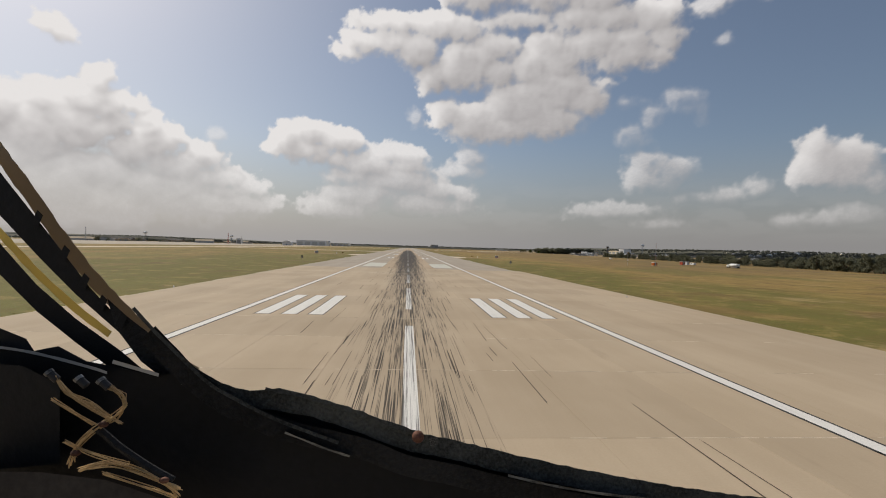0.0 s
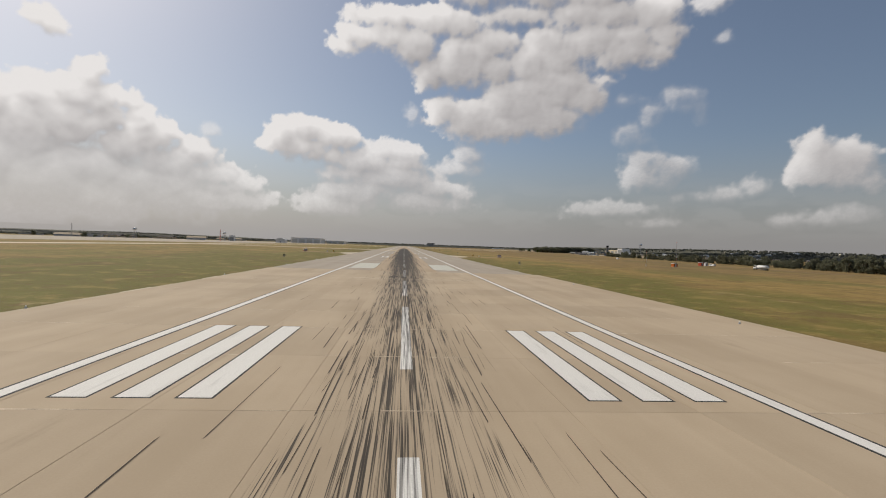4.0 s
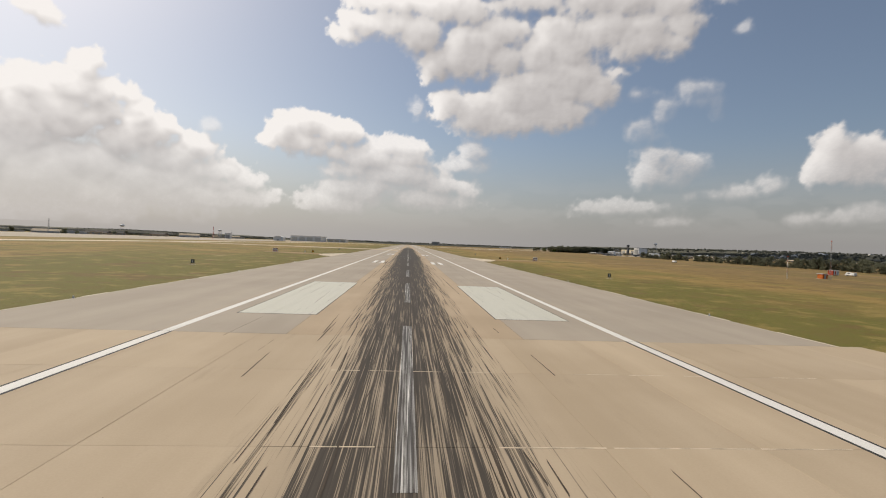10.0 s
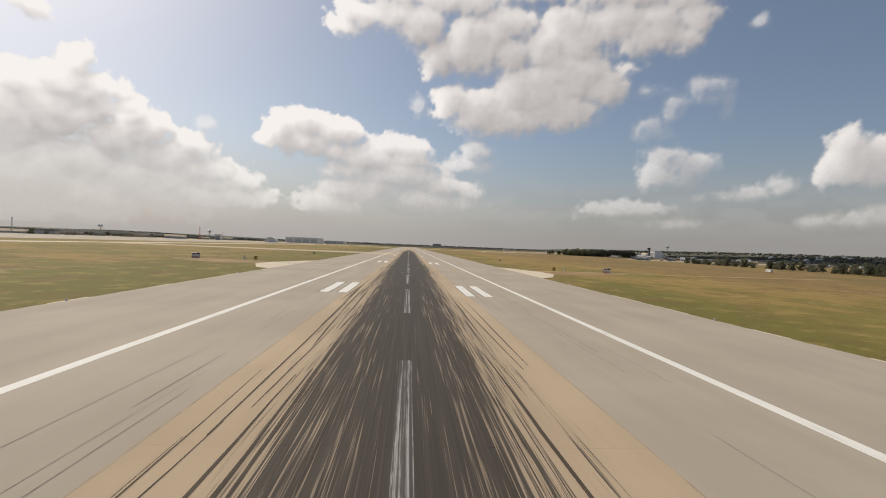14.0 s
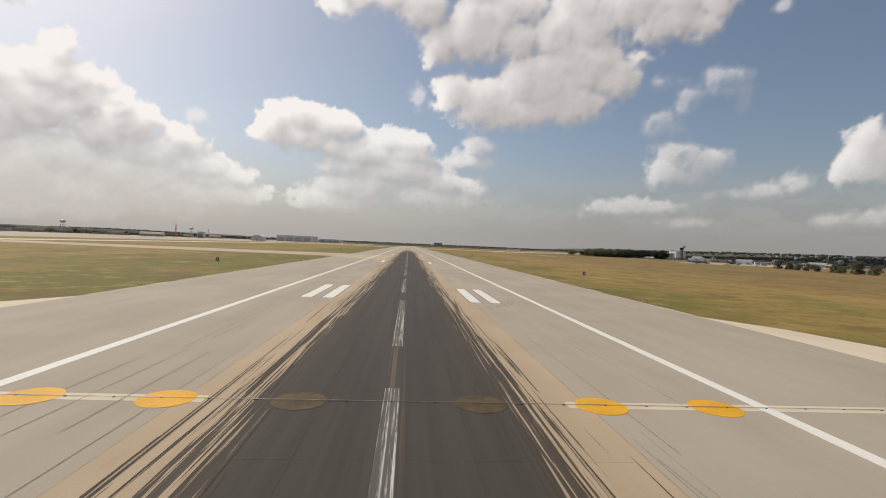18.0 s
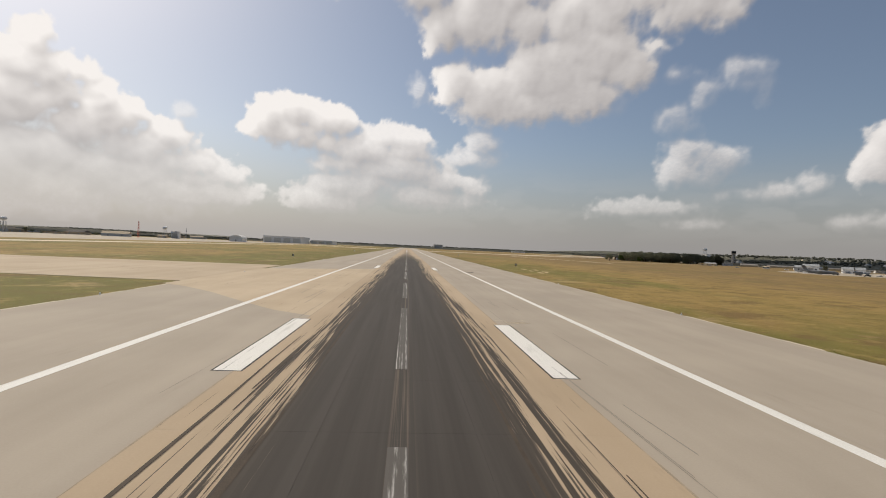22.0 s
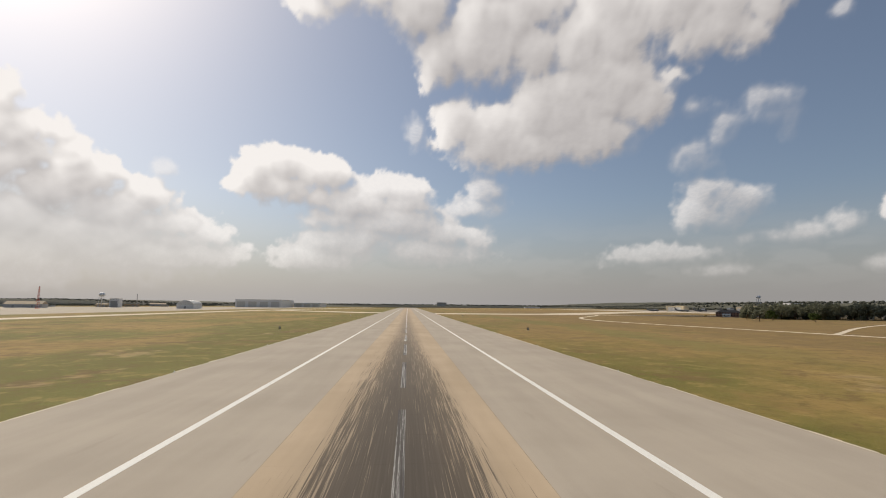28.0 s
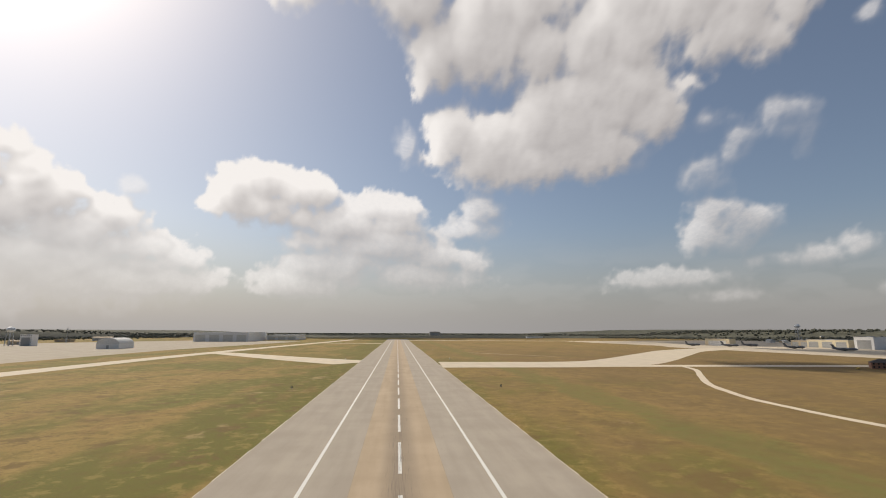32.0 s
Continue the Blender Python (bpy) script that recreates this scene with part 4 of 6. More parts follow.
# thin rubber streaks left beside the main band
rng = random.Random(41)
verts, faces, tones = [], [], []
for k in range(350):
    early = k < 210
    x = rng.choice((-1, 1)) * (abs(rng.gauss(0, 5.5)) + 2.0 if early else rng.uniform(11.6, 19.0))
    if abs(x) > 19:
        continue
    y, length, w = (rng.uniform(0, 200) if early else rng.uniform(215, 960)), rng.uniform(2.5, 13.0), rng.uniform(0.04, 0.10)
    length *= 1.0 if early else 2.4
    slant, k0 = rng.uniform(-0.25, 0.25) * (1.0 if early else 2.0), len(verts)
    verts += [((x + a) * SIZE, b * SIZE, (0.012 + 0.00001 * k) * SIZE) for a, b in ((-w / 2, y), (w / 2, y + 0.3), (w / 3 + slant, y + length), (-w / 3 + slant, y + length - 0.4))]
    faces.append((k0, k0 + 1, k0 + 2, k0 + 3))
    tones.append(0 if early else 1)
# long ropy streaks along both flanks of the rubber band
for k in range(190):
    side, y = rng.choice((-1, 1)), rng.uniform(230, 1000)
    x = side * (5.6 + 4.4 * rng.random() ** 1.4) - 0.4
    length, w = rng.uniform(10.0, 50.0), rng.uniform(0.07, 0.24)
    drift, k0, cuts = rng.uniform(-0.5, 0.5), len(verts), 5
    for j in range(cuts + 1):
        u = j / cuts
        thin = w * (0.25 + 0.75 * math.sin(math.pi * min(0.95, 0.08 + u)))
        mid = x + drift * u + rng.uniform(-0.04, 0.04)
        z = (0.012 + 0.00004 * k) * SIZE
        verts += [((mid - thin / 2) * SIZE, (y + length * u) * SIZE, z), ((mid + thin / 2) * SIZE, (y + length * u) * SIZE, z)]
    for j in range(cuts):
        faces.append((k0 + 2 * j, k0 + 2 * j + 1, k0 + 2 * j + 3, k0 + 2 * j + 2))
        tones.append(0)
me = bpy.data.meshes.new("tyre_streaks")
me.from_pydata(verts, [], faces)
me.materials.append(MAT_TYRE_STREAK)
me.materials.append(MAT_TYRE_MARK)
me.polygons.foreach_set("material_index", tones)
streaks = tagged(new("tyre_streaks", me), "thin scattered rubber streaks on the concrete", kind="stuff")
streaks.parent = runway

# ---- plants ----
def crown_mesh(name, rng, height, spread, clumps, leaves_each, leaf, mat, low=0.36):
    """Many small leaf quads in uneven clumps, with gaps between them."""
    verts, faces = [], []
    for _ in range(clumps):
        a, r = rng.uniform(0, 6.283), spread * math.sqrt(rng.uniform(0, 1)) * 0.85
        z = height * rng.uniform(low, 0.97) * (1 - 0.22 * (r / spread) ** 2)
        c = Vector((r * math.cos(a), r * math.sin(a), z))
        size = spread * rng.uniform(0.20, 0.36)
        for _ in range(leaves_each):
            d = Vector((rng.gauss(0, 1), rng.gauss(0, 1), rng.gauss(0, 0.7)))
            d = d.normalized() * size * rng.uniform(0.55, 1.0)
            q = Euler((rng.uniform(0, 6.3), rng.uniform(0, 6.3), rng.uniform(0, 6.3))).to_matrix()
            s = leaf * rng.uniform(0.6, 1.3)
            k = len(verts)
            for u, v in ((-1, -0.6), (0.9, -0.8), (1, 0.7), (-0.8, 0.9)):
                verts.append((c + d + q @ Vector((u * s, v * s, 0.25 * s * u * v))) * SIZE)
            faces.append((k, k + 1, k + 2, k + 3))
    me = bpy.data.meshes.new(name)
    me.from_pydata(verts, [], faces)
    me.materials.append(mat)
    return me


def make_tree(seed, height, spread, mat, label, low=0.36):
    rng = random.Random(seed)
    t = thing("tree", label, "tree", group="airfield trees")
    bm = bmesh.new()
    rod(bm, (0, 0, -0.3), (0.1, 0.05, height * 0.38), height * 0.035, height * 0.022, 9)
    for _ in range(7):
        a, b = rng.uniform(0, 6.28), rng.uniform(0.3, 0.8) * spread
        rod(bm, (0.05, 0.03, height * rng.uniform(0.2, 0.38)), (b * math.cos(a), b * math.sin(a), height * rng.uniform(0.5, 0.8)), height * 0.016, height * 0.006, 6)
    part("trunk", bm, MAT_BARK, t)
    c = new("crown", crown_mesh("crown", rng, height, spread, 30, 46, 0.30 * height / 9, mat, low))
    c.parent = t
    return t


OAKS = [make_tree(11 + k, h, s, MAT_LEAF, lab, 0.30 if k == 3 else 0.10) for k, (h, s, lab) in enumerate([
    (10.0, 5.6, "broad dark green oak in the tree belt"), (12.0, 5.2, "tall dark green oak in the tree belt"),
    (8.0, 4.8, "low dark green oak in the tree belt"), (11.0, 6.6, "wide spreading dark green live oak")])]
LIGHT_TREE = make_tree(31, 9.0, 5.0, MAT_LEAF_LIGHT, "light green round tree on dry grass")


def plant(ob, x, y, size=1.0, first=[True]):
    m = pose(x * SIZE, y * SIZE, -0.1 * SIZE, 0, 0, random.uniform(0, 360))
    c = copy_thing(ob, m)
    c.scale = (size * random.uniform(0.9, 1.1), size * random.uniform(0.9, 1.1), size)
    return c


rng = random.Random(5)
# belt beside the perimeter road
y = -60.0
while y < 900:
    base = 300 + 0.115 * (y - 100)
    for row in range(3 if y < 560 else 2):
        if rng.random() < (0.92 if y < 650 else 0.75):
            plant(OAKS[rng.randrange(3)], base + row * 9 + rng.uniform(-4, 4), y + rng.uniform(-3, 3), rng.uniform(0.8, 1.1) if y < 380 else rng.uniform(0.6, 0.9))
    y += rng.uniform(8.0, 11.0) if y < 650 else rng.uniform(11.0, 18.0)
# grove of live oaks
for k in range(84):
    u = rng.random()
    plant(OAKS[3 if rng.random() < 0.6 else 1], 424 + 180 * u + rng.uniform(-8, 8), 1500 + 55 * rng.random() - 25 * u, rng.uniform(1.15, 1.7))
for x, y, s in ((352, 1418, 1.0), (372, 1462, 1.15), (612, 1556, 1.4), (598, 1548, 1.2)):
    plant(OAKS[3], x, y, s)
plant(LIGHT_TREE, 384, 1440, 1.2)
# trees among the buildings
for k in range(22):
    plant(OAKS[rng.randrange(4)], rng.uniform(560, 1050), rng.uniform(1010, 1330), rng.uniform(0.5, 0.85))
for k in range(26):
    plant(OAKS[rng.randrange(4)], -rng.uniform(980, 1250), rng.uniform(900, 2500), rng.uniform(0.9, 1.4))
# the first ones stand at the belt's south end
for k, t in enumerate(OAKS):
    t.location = ((306 + 9 * k) * SIZE, (-75 - 8 * k) * SIZE, -0.1 * SIZE)
LIGHT_TREE.location = (402 * SIZE, 1408 * SIZE, -0.1 * SIZE)


def far_woods(label, line, depth, count, h0, h1, seed):
    """A far wood: uneven crowns packed along a line, one mesh."""
    rng = random.Random(seed)
    bm = bmesh.new()
    bmesh.ops.create_icosphere(bm, subdivisions=1, radius=1)
    unit = [v.co.copy() for v in bm.verts]
    tris = [[v.index for v in f.verts] for f in bm.faces]
    bm.free()
    pts = smooth_line(line, 60)
    verts, faces = [], []
    for _ in range(count):
        u = rng.random() * (len(pts) - 1)
        i = int(u)
        p = pts[i].lerp(pts[min(i + 1, len(pts) - 1)], u - i)
        x, y = p.x + rng.uniform(-depth, depth), p.y + rng.uniform(-depth, depth)
        h, w = rng.uniform(h0, h1), rng.uniform(h0, h1) * 0.75
        for _ in range(2):
            ox, oy, oz = rng.uniform(-w, w) * 0.6, rng.uniform(-w, w) * 0.6, rng.uniform(0.3, 0.62) * h
            k = len(verts)
            for q in unit:
                j = rng.uniform(0.65, 1.2)
                verts.append(((x + ox + q.x * w * 0.8 * j) * SIZE, (y + oy + q.y * w * 0.8 * j) * SIZE, (hill(x, y) + max(-0.5, oz + q.z * h * 0.48 * j)) * SIZE))
            faces += [[k + c for c in f] for f in tris]
    me = bpy.data.meshes.new("far_woods")
    me.from_pydata(verts, [], faces)
    me.materials.append(MAT_HAZED_WOODS)
    return tagged(new("far_woods", me), label, "woods", kind="stuff")


def hill(x, y):
    """Height of the low wooded rise east and north of the field."""
    e = min(1, max(0, (x - 1500) / 900)) * min(1, max(0, (y + 500) / 1500))
    n = min(1, max(0, (y - 3900) / 900))
    w = min(1, max(0, (-x - 1500) / 900)) * min(1, max(0, (y - 500) / 1500))
    s = lambda q: q * q * (3 - 2 * q)
    return (24 + 22 * min(1, max(0, (y - 900) / 1300))) * s(e) * (0.8 + 0.2 * math.sin(x * 0.004 + y * 0.003)) + 16 * s(n) + 24 * s(w)


def rise():
    xs, ys = [-6500 + 250 * i for i in range(53)], [-400 + 250 * j for j in range(30)]
    verts = [(x * SIZE, y * SIZE, (hill(x, y) - 0.6) * SIZE) for y in ys for x in xs]
    n = len(xs)
    faces = [(j * n + i, j * n + i + 1, (j + 1) * n + i + 1, (j + 1) * n + i) for j in range(len(ys) - 1) for i in range(n - 1)
             if max(hill(xs[i + a], ys[j + b]) for a in (0, 1) for b in (0, 1)) > 0]
    me = bpy.data.meshes.new("hill")
    me.from_pydata(verts, [], faces)
    for f in me.polygons:
        f.use_smooth = True
    me.materials.append(MAT_SCRUB)
    return tagged(new("hill", me), "low wooded rise at the horizon", "hill", kind="structure")


rise()
far_woods("dense dark wood on the low eastern rise", [(1650, 200), (1750, 1200), (1900, 2200), (1700, 3200), (1400, 4000)], 190, 1500, 6, 12, 61)
far_woods("dark woods along the eastern horizon", [(2500, -200), (2700, 1500), (2600, 3000), (2000, 4300)], 300, 1300, 8, 15, 62)
far_woods("hazy woods along the northern horizon", [(-2600, 4300), (-1200, 4500), (0, 4600), (1300, 4500), (2400, 4200)], 150, 1500, 5, 10, 63)
far_woods("woods along the western horizon", [(-1500, 200), (-1550, 1500), (-1500, 2600), (-1250, 3600), (-1500, 4300)], 170, 1300, 5, 11, 64)
far_woods("low scrub behind the eastern ramp", [(1150, 900), (1200, 1300), (1240, 1650)], 120, 260, 5, 10, 65)


# ---- buildings ----
def hall(name, label, x, y, w, d, h, turn, wall, roof, style="flat", doors=1, windows=0, group="", storeys=1, door_mat=None):
    """A building: walls, roof, doors and windows on the long fronts."""
    b = thing(name, label, "building", x, y, -0.1, turn, group)
    part("wall", block(-w / 2, w / 2, -d / 2, d / 2, -0.3, h), wall, b)
    bm = bmesh.new()
    if style == "flat":
        box(bm, -w / 2 - 0.3, w / 2 + 0.3, -d / 2 - 0.3, d / 2 + 0.3, h, h + 0.45)
        part("roof", bm, roof, b)
        part("roof_unit", block(-w * 0.1, w * 0.08, -d * 0.1, d * 0.15, h + 0.45, h + 1.5), MAT_METAL, b)
    elif style == "arch":
        n, rows = 14, []
        for yy in (-d / 2 - 0.4, d / 2 + 0.4):
            rows.append([bm.verts.new((-(w / 2 + 0.4) * math.cos(math.pi * k / n), yy, h + w * 0.30 * math.sin(math.pi * k / n))) for k in range(n + 1)])
        for k in range(n):
            bm.faces.new((rows[0][k], rows[0][k + 1], rows[1][k + 1], rows[1][k]))
        bm.faces.new(rows[0])
        bm.faces.new(rows[1][::-1])
        part("roof", bm, roof, b, smooth=False)
    else:
        r = min(w, d) * 0.22
        inset = d * 0.45 if style == "hip" else 0.0
        q = [bm.verts.new(c) for c in ((-w / 2 - 0.5, -d / 2 - 0.5, h), (w / 2 + 0.5, -d / 2 - 0.5, h), (w / 2 + 0.5, d / 2 + 0.5, h), (-w / 2 - 0.5, d / 2 + 0.5, h),
                                       (-w / 2 - 0.5 + inset, 0, h + r), (w / 2 + 0.5 - inset, 0, h + r))]
        for f in ((0, 1, 5, 4), (2, 3, 4, 5), (1, 2, 5), (3, 0, 4), (3, 2, 1, 0)):
            bm.faces.new([q[k] for k in f])
        part("roof", bm, roof, b)
    for side in (-1, 1):
        for k in range(doors):
            c = -w / 2 + w * (k + 0.5) / doors
            s = min(w / doors * 0.36, 30 if h > 10 else 2.2)
            part("door", block(c - s, c + s, *sorted((side * (d / 2 - 0.1), side * (d / 2 + 0.12))), -0.2, h * (0.74 if h > 7 else 0.62)), door_mat or MAT_DOOR, b)
        for st in range(storeys if windows else 0):
            z = h * (st + 0.45) / storeys
            for k in range(windows):
                c = -w / 2 + w * (k + 0.5) / windows
                if st == 0 and doors and abs(c) < 2.5:
                    continue
                part("window", block(c - 0.7, c + 0.7, *sorted((side * (d / 2 - 0.1), side * (d / 2 + 0.06))), z, z + 1.5), MAT_GLASS, b)
    return b


hall("cream_hangar", "cream sheet-metal hangar with a tall pale door", 884, 2455, 84, 20, 18, -82, MAT_CREAM, MAT_CREAM, "flat", 1, 0, door_mat=MAT_ROOF_WHITE)
hall("maintenance_hangar", "long tan maintenance hangar behind parked aircraft", 1052, 2285, 96, 34, 19, -80, MAT_CREAM, MAT_ROOF_GREY, "flat", 3)
hall("tall_hangar", "tall light grey hangar at the apron's edge", 1046, 2184, 40, 40, 27, -82, MAT_HAZY_WALL, MAT_ROOF_GREY, "flat", 1)
hall("tan_hangar", "tan hangar with ribbed doors", 1072, 2390, 46, 24, 16, -80, MAT_TAN_WALL, MAT_ROOF_GREY, "flat", 2)
hall("brick_building", "two-storey red brick building with dark hipped roof", 490, 1655, 34, 17, 6.2, -40, MAT_BRICK, MAT_ROOF_DARK, "hip", 1, 9, storeys=2)
hall("brick_wing", "low red brick wing with grey roof", 520, 1634, 22, 12, 4.2, -40, MAT_BRICK, MAT_ROOF_GREY, "gable", 1, 6)
hall("annex", "small pale annex beside the brick building", 468, 1630, 10, 7, 3.2, -40, MAT_LIGHT_WALL, MAT_ROOF_GREY, "gable", 1, 2)
hall("terminal", "cream block of offices beside the control tower", 652, 1560, 16, 12, 14, -70, MAT_CREAM, MAT_ROOF_WHITE, "flat", 1, 10, storeys=3)
hall("white_shed", "white gabled shed on the ramp", 420, 1085, 13, 10, 7.5, -45, MAT_WHITE, MAT_ROOF_GREY, "gable", 1, 3)
hall("grey_shed", "grey sheet shed on the ramp", 452, 1130, 15, 10, 5.5, -45, MAT_GREY_WALL, MAT_ROOF_GREY, "gable", 1, 2)
hall("ramp_hangar", "white low hangar with wide doors on the ramp", 560, 1175, 22, 14, 5, -40, MAT_WHITE, MAT_ROOF_GREY, "gable", 2)
hall("ramp_hangar_cream", "cream low hangar with wide doors on the ramp", 640, 1120, 22, 14, 5, -50, MAT_CREAM, MAT_ROOF_GREY, "gable", 2)
hall("long_shed", "long white shed with a flat roof", 700, 1040, 26, 12, 4.5, -50, MAT_LIGHT_WALL, MAT_ROOF_GREY, "flat", 3, 8)
rng = random.Random(9)
WALLS = [(MAT_WHITE, "white"), (MAT_LIGHT_WALL, "pale"), (MAT_CREAM, "cream"), (MAT_GREY_WALL, "grey"), (MAT_TAN_WALL, "tan")]
for k in range(48):
    m, word = WALLS[rng.randrange(1, 5)]
    w = rng.uniform(8, 18)
    hall("workshop", word + " low workshop among trees near the ramp", rng.uniform(480, 1080), rng.uniform(1000, 1520), w, w * 0.5, rng.uniform(3.0, 4.6), rng.uniform(-60, -20), m,
         rng.choice([MAT_ROOF_GREY, MAT_TAN_WALL, MAT_ROOF_DARK]), rng.choice(["gable", "flat"]), 1, rng.randrange(2, 5), "workshops by the ramp")
for k in range(46):
    m, word = WALLS[rng.randrange(5)]
    x, y = rng.uniform(1250, 2300), rng.uniform(-100, 3200)
    b = hall("house", word + " house with a pale roof on the eastern horizon", x, y, rng.uniform(16, 44), 14, rng.uniform(5, 9), rng.uniform(30, 80), m,
             rng.choice([MAT_ROOF_WHITE, MAT_ROOF_GREY, MAT_ROOF_WHITE]), "gable", 1, 3, "houses on the rise")
    b.location.z = (hill(x, y) + rng.uniform(0, 3)) * SIZE
hall("far_terminal", "low white building at the far field edge", 800, 3950, 95, 30, 7, 0, MAT_WHITE, MAT_ROOF_WHITE, "flat", 4)
hall("far_block", "dark far block above the northern treeline", 250, 4420, 70, 40, 34, 0, MAT_CONCRETE_WALL, MAT_ROOF_DARK, "flat", 1)
# west side
hall("giant_hangar", "giant grey hangar with a raised roof", -590, 3000, 170, 300, 30, 4, MAT_HAZY_WALL, MAT_ROOF_GREY, "flat", 4, door_mat=MAT_LIGHT_WALL)
hall("giant_hangar_wing", "long lower grey hangar wing", -455, 3250, 110, 300, 19, 4, MAT_HAZY_WALL, MAT_ROOF_GREY, "flat", 3, door_mat=MAT_LIGHT_WALL)
hall("arch_hangar", "white arched-roof hangar with a dark door", -560, 2230, 40, 60, 9, 4, MAT_HAZY_WALL, MAT_ROOF_WHITE, "arch", 1)
hall("white_block", "white block building on the western side", -836, 2390, 24, 22, 25, 5, MAT_HAZY_WALL, MAT_ROOF_WHITE, "flat", 1, 6, storeys=5)
for k in range(24):
    m, word = WALLS[rng.randrange(3, 5)]
    w = rng.uniform(24, 80)
    hall("depot", word + " depot hall beside the western apron", -rng.uniform(900, 1350), rng.uniform(900, 3000), w, w * 0.45, rng.uniform(5, 9), rng.uniform(-15, 25), m,
         rng.choice([MAT_TAN_WALL, MAT_ROOF_DARK]), rng.choice(["gable", "flat"]), 2, rng.randrange(0, 4), "depots on the west side")


def control_tower(x, y):
    t = thing("control_tower", "tall concrete control tower with a dark glazed cab", "tower", x, y, -0.1)
    bm = bmesh.new()
    rod(bm, (0, 0, -0.3), (0, 0, 24), 4.2, 3.3, 8)
    part("shaft", bm, MAT_CONCRETE_WALL, t)
    for z in (5, 10, 15, 20):
        part("window", block(-0.6, 0.6, -4.75, -3.6, z, z + 1.6), MAT_GLASS, t)
    part("gallery", rod(bmesh.new(), (0, 0, 24), (0, 0, 26), 3.8, 5.0, 8), MAT_CONCRETE_WALL, t)
    part("cab", rod(bmesh.new(), (0, 0, 26.05), (0, 0, 29.6), 3.9, 4.6, 8), MAT_GLASS, t, "dark slanted cab glazing")
    part("roof", rod(bmesh.new(), (0, 0, 29.65), (0, 0, 30.5), 5.0, 4.6, 8), MAT_ROOF_GREY, t)
    part("antenna", rod(bmesh.new(), (0.8, 0, 30.5), (0.8, 0, 34.5), 0.12, 0.06, 6), MAT_METAL, t)
    part("base_building", block(-12, 9, -8, 8, -0.3, 5, 0.05), MAT_TAN_WALL, t)
    return t


control_tower(688, 1566)


def water_tower(x, y, h, r):
    t = thing("water_tower", "pale water tower on tall legs above the trees", "water tower", x, y, -0.1)
    for k in range(6):
        a = k * math.pi / 3
        part("leg", rod(bmesh.new(), (r * 1.05 * math.cos(a), r * 1.05 * math.sin(a), -0.3), (r * 0.8 * math.cos(a), r * 0.8 * math.sin(a), h - r), 0.5, 0.45, 6), MAT_METAL, t)
    part("riser", rod(bmesh.new(), (0, 0, -0.3), (0, 0, h - r), 0.9), MAT_METAL, t)
    part("tank", ball(bmesh.new(), (0, 0, h), r, 1, 1, 0.8, 3), MAT_WATER_TANK, t, smooth=True)
    part("walkway", rod(bmesh.new(), (0, 0, h - r * 0.15), (0, 0, h + 0.1), r * 1.12, n=24), MAT_METAL, t)
    return t


water_tower(1480, 2850, 60, 9)
water_tower(-870, 2380, 36, 8)
water_tower(-1010, 1880, 34, 7)


def lattice_mast(x, y, h, w, label, mats=None):
    t = thing("lattice_mast", label, "mast", x, y, -0.1)
    mats = mats or [MAT_METAL]
    corners = [(-w, -w), (w, -w), (w, w), (-w, w)]
    for cx, cy in corners:
        part("leg", rod(bmesh.new(), (cx, cy, -0.3), (cx * 0.35, cy * 0.35, h), w * 0.13, w * 0.09, 5), mats[0], t)
    n = max(4, int(h / 4))
    for k in range(n):
        z0, z1 = h * k / n, h * (k + 1) / n
        f0, f1 = 1 - 0.65 * k / n, 1 - 0.65 * (k + 1) / n
        bm = bmesh.new()
        for i in range(4):
            a, b = corners[i], corners[(i + 1) % 4]
            rod(bm, (a[0] * f0, a[1] * f0, z0), (b[0] * f1, b[1] * f1, z1), w * 0.07, n=4)
            rod(bm, (a[0] * f1, a[1] * f1, z1), (b[0] * f1, b[1] * f1, z1), w * 0.06, n=4)
        part("bracing", bm, mats[k % len(mats)], t)
    part("beacon", ball(bmesh.new(), (0, 0, h + 0.3), max(0.25, w * 0.3), sub=1), MAT_RED, t, "small red beacon")
    return t


lattice_mast(-730, 1960, 44, 2.0, "tall red and white lattice mast", [MAT_RED, MAT_WHITE])
lattice_mast(-980, 1500, 40, 1.6, "tall grey lattice mast on the west side")
lattice_mast(-905, 2620, 42, 1.6, "tall grey lattice mast on the west side")
lattice_mast(189, 344, 17, 0.28, "slim faded antenna mast on the grass", [MAT_METAL, MAT_ORANGE])
lattice_mast(165, 340, 9.5, 0.2, "slim short antenna mast on the grass", [MAT_WHITE, MAT_ORANGE])


# ---- airfield equipment ----
def distance_sign(x, y):
    s = thing("distance_sign", "black square runway sign with a pale number on two short legs", "sign", x, y, -0.1, 0, "runway distance signs")
    for k in (-0.4, 0.4):
        part("leg", rod(bmesh.new(), (k, 0, -0.2), (k, 0, 0.65), 0.06), MAT_METAL, s)
    part("panel", block(-0.5, 0.5, -0.12, 0.12, 0.55, 1.75, 0.04), MAT_DARK_METAL, s)
    for side in (-1, 1):
        part("number_bar", block(-0.17, 0.17, *sorted((side * 0.125, side * 0.135)), 0.75, 1.55), MAT_WHITE, s, "pale number bar")
    part("base", block(-0.8, 0.8, -0.45, 0.45, -0.2, 0.08), MAT_PAD, s)
    return s


for y in (-40, 297, 604, 908, 1224, 1530, 1835, 2140):
    for side in (-1, 1):
        distance_sign(side * 66.0, y)


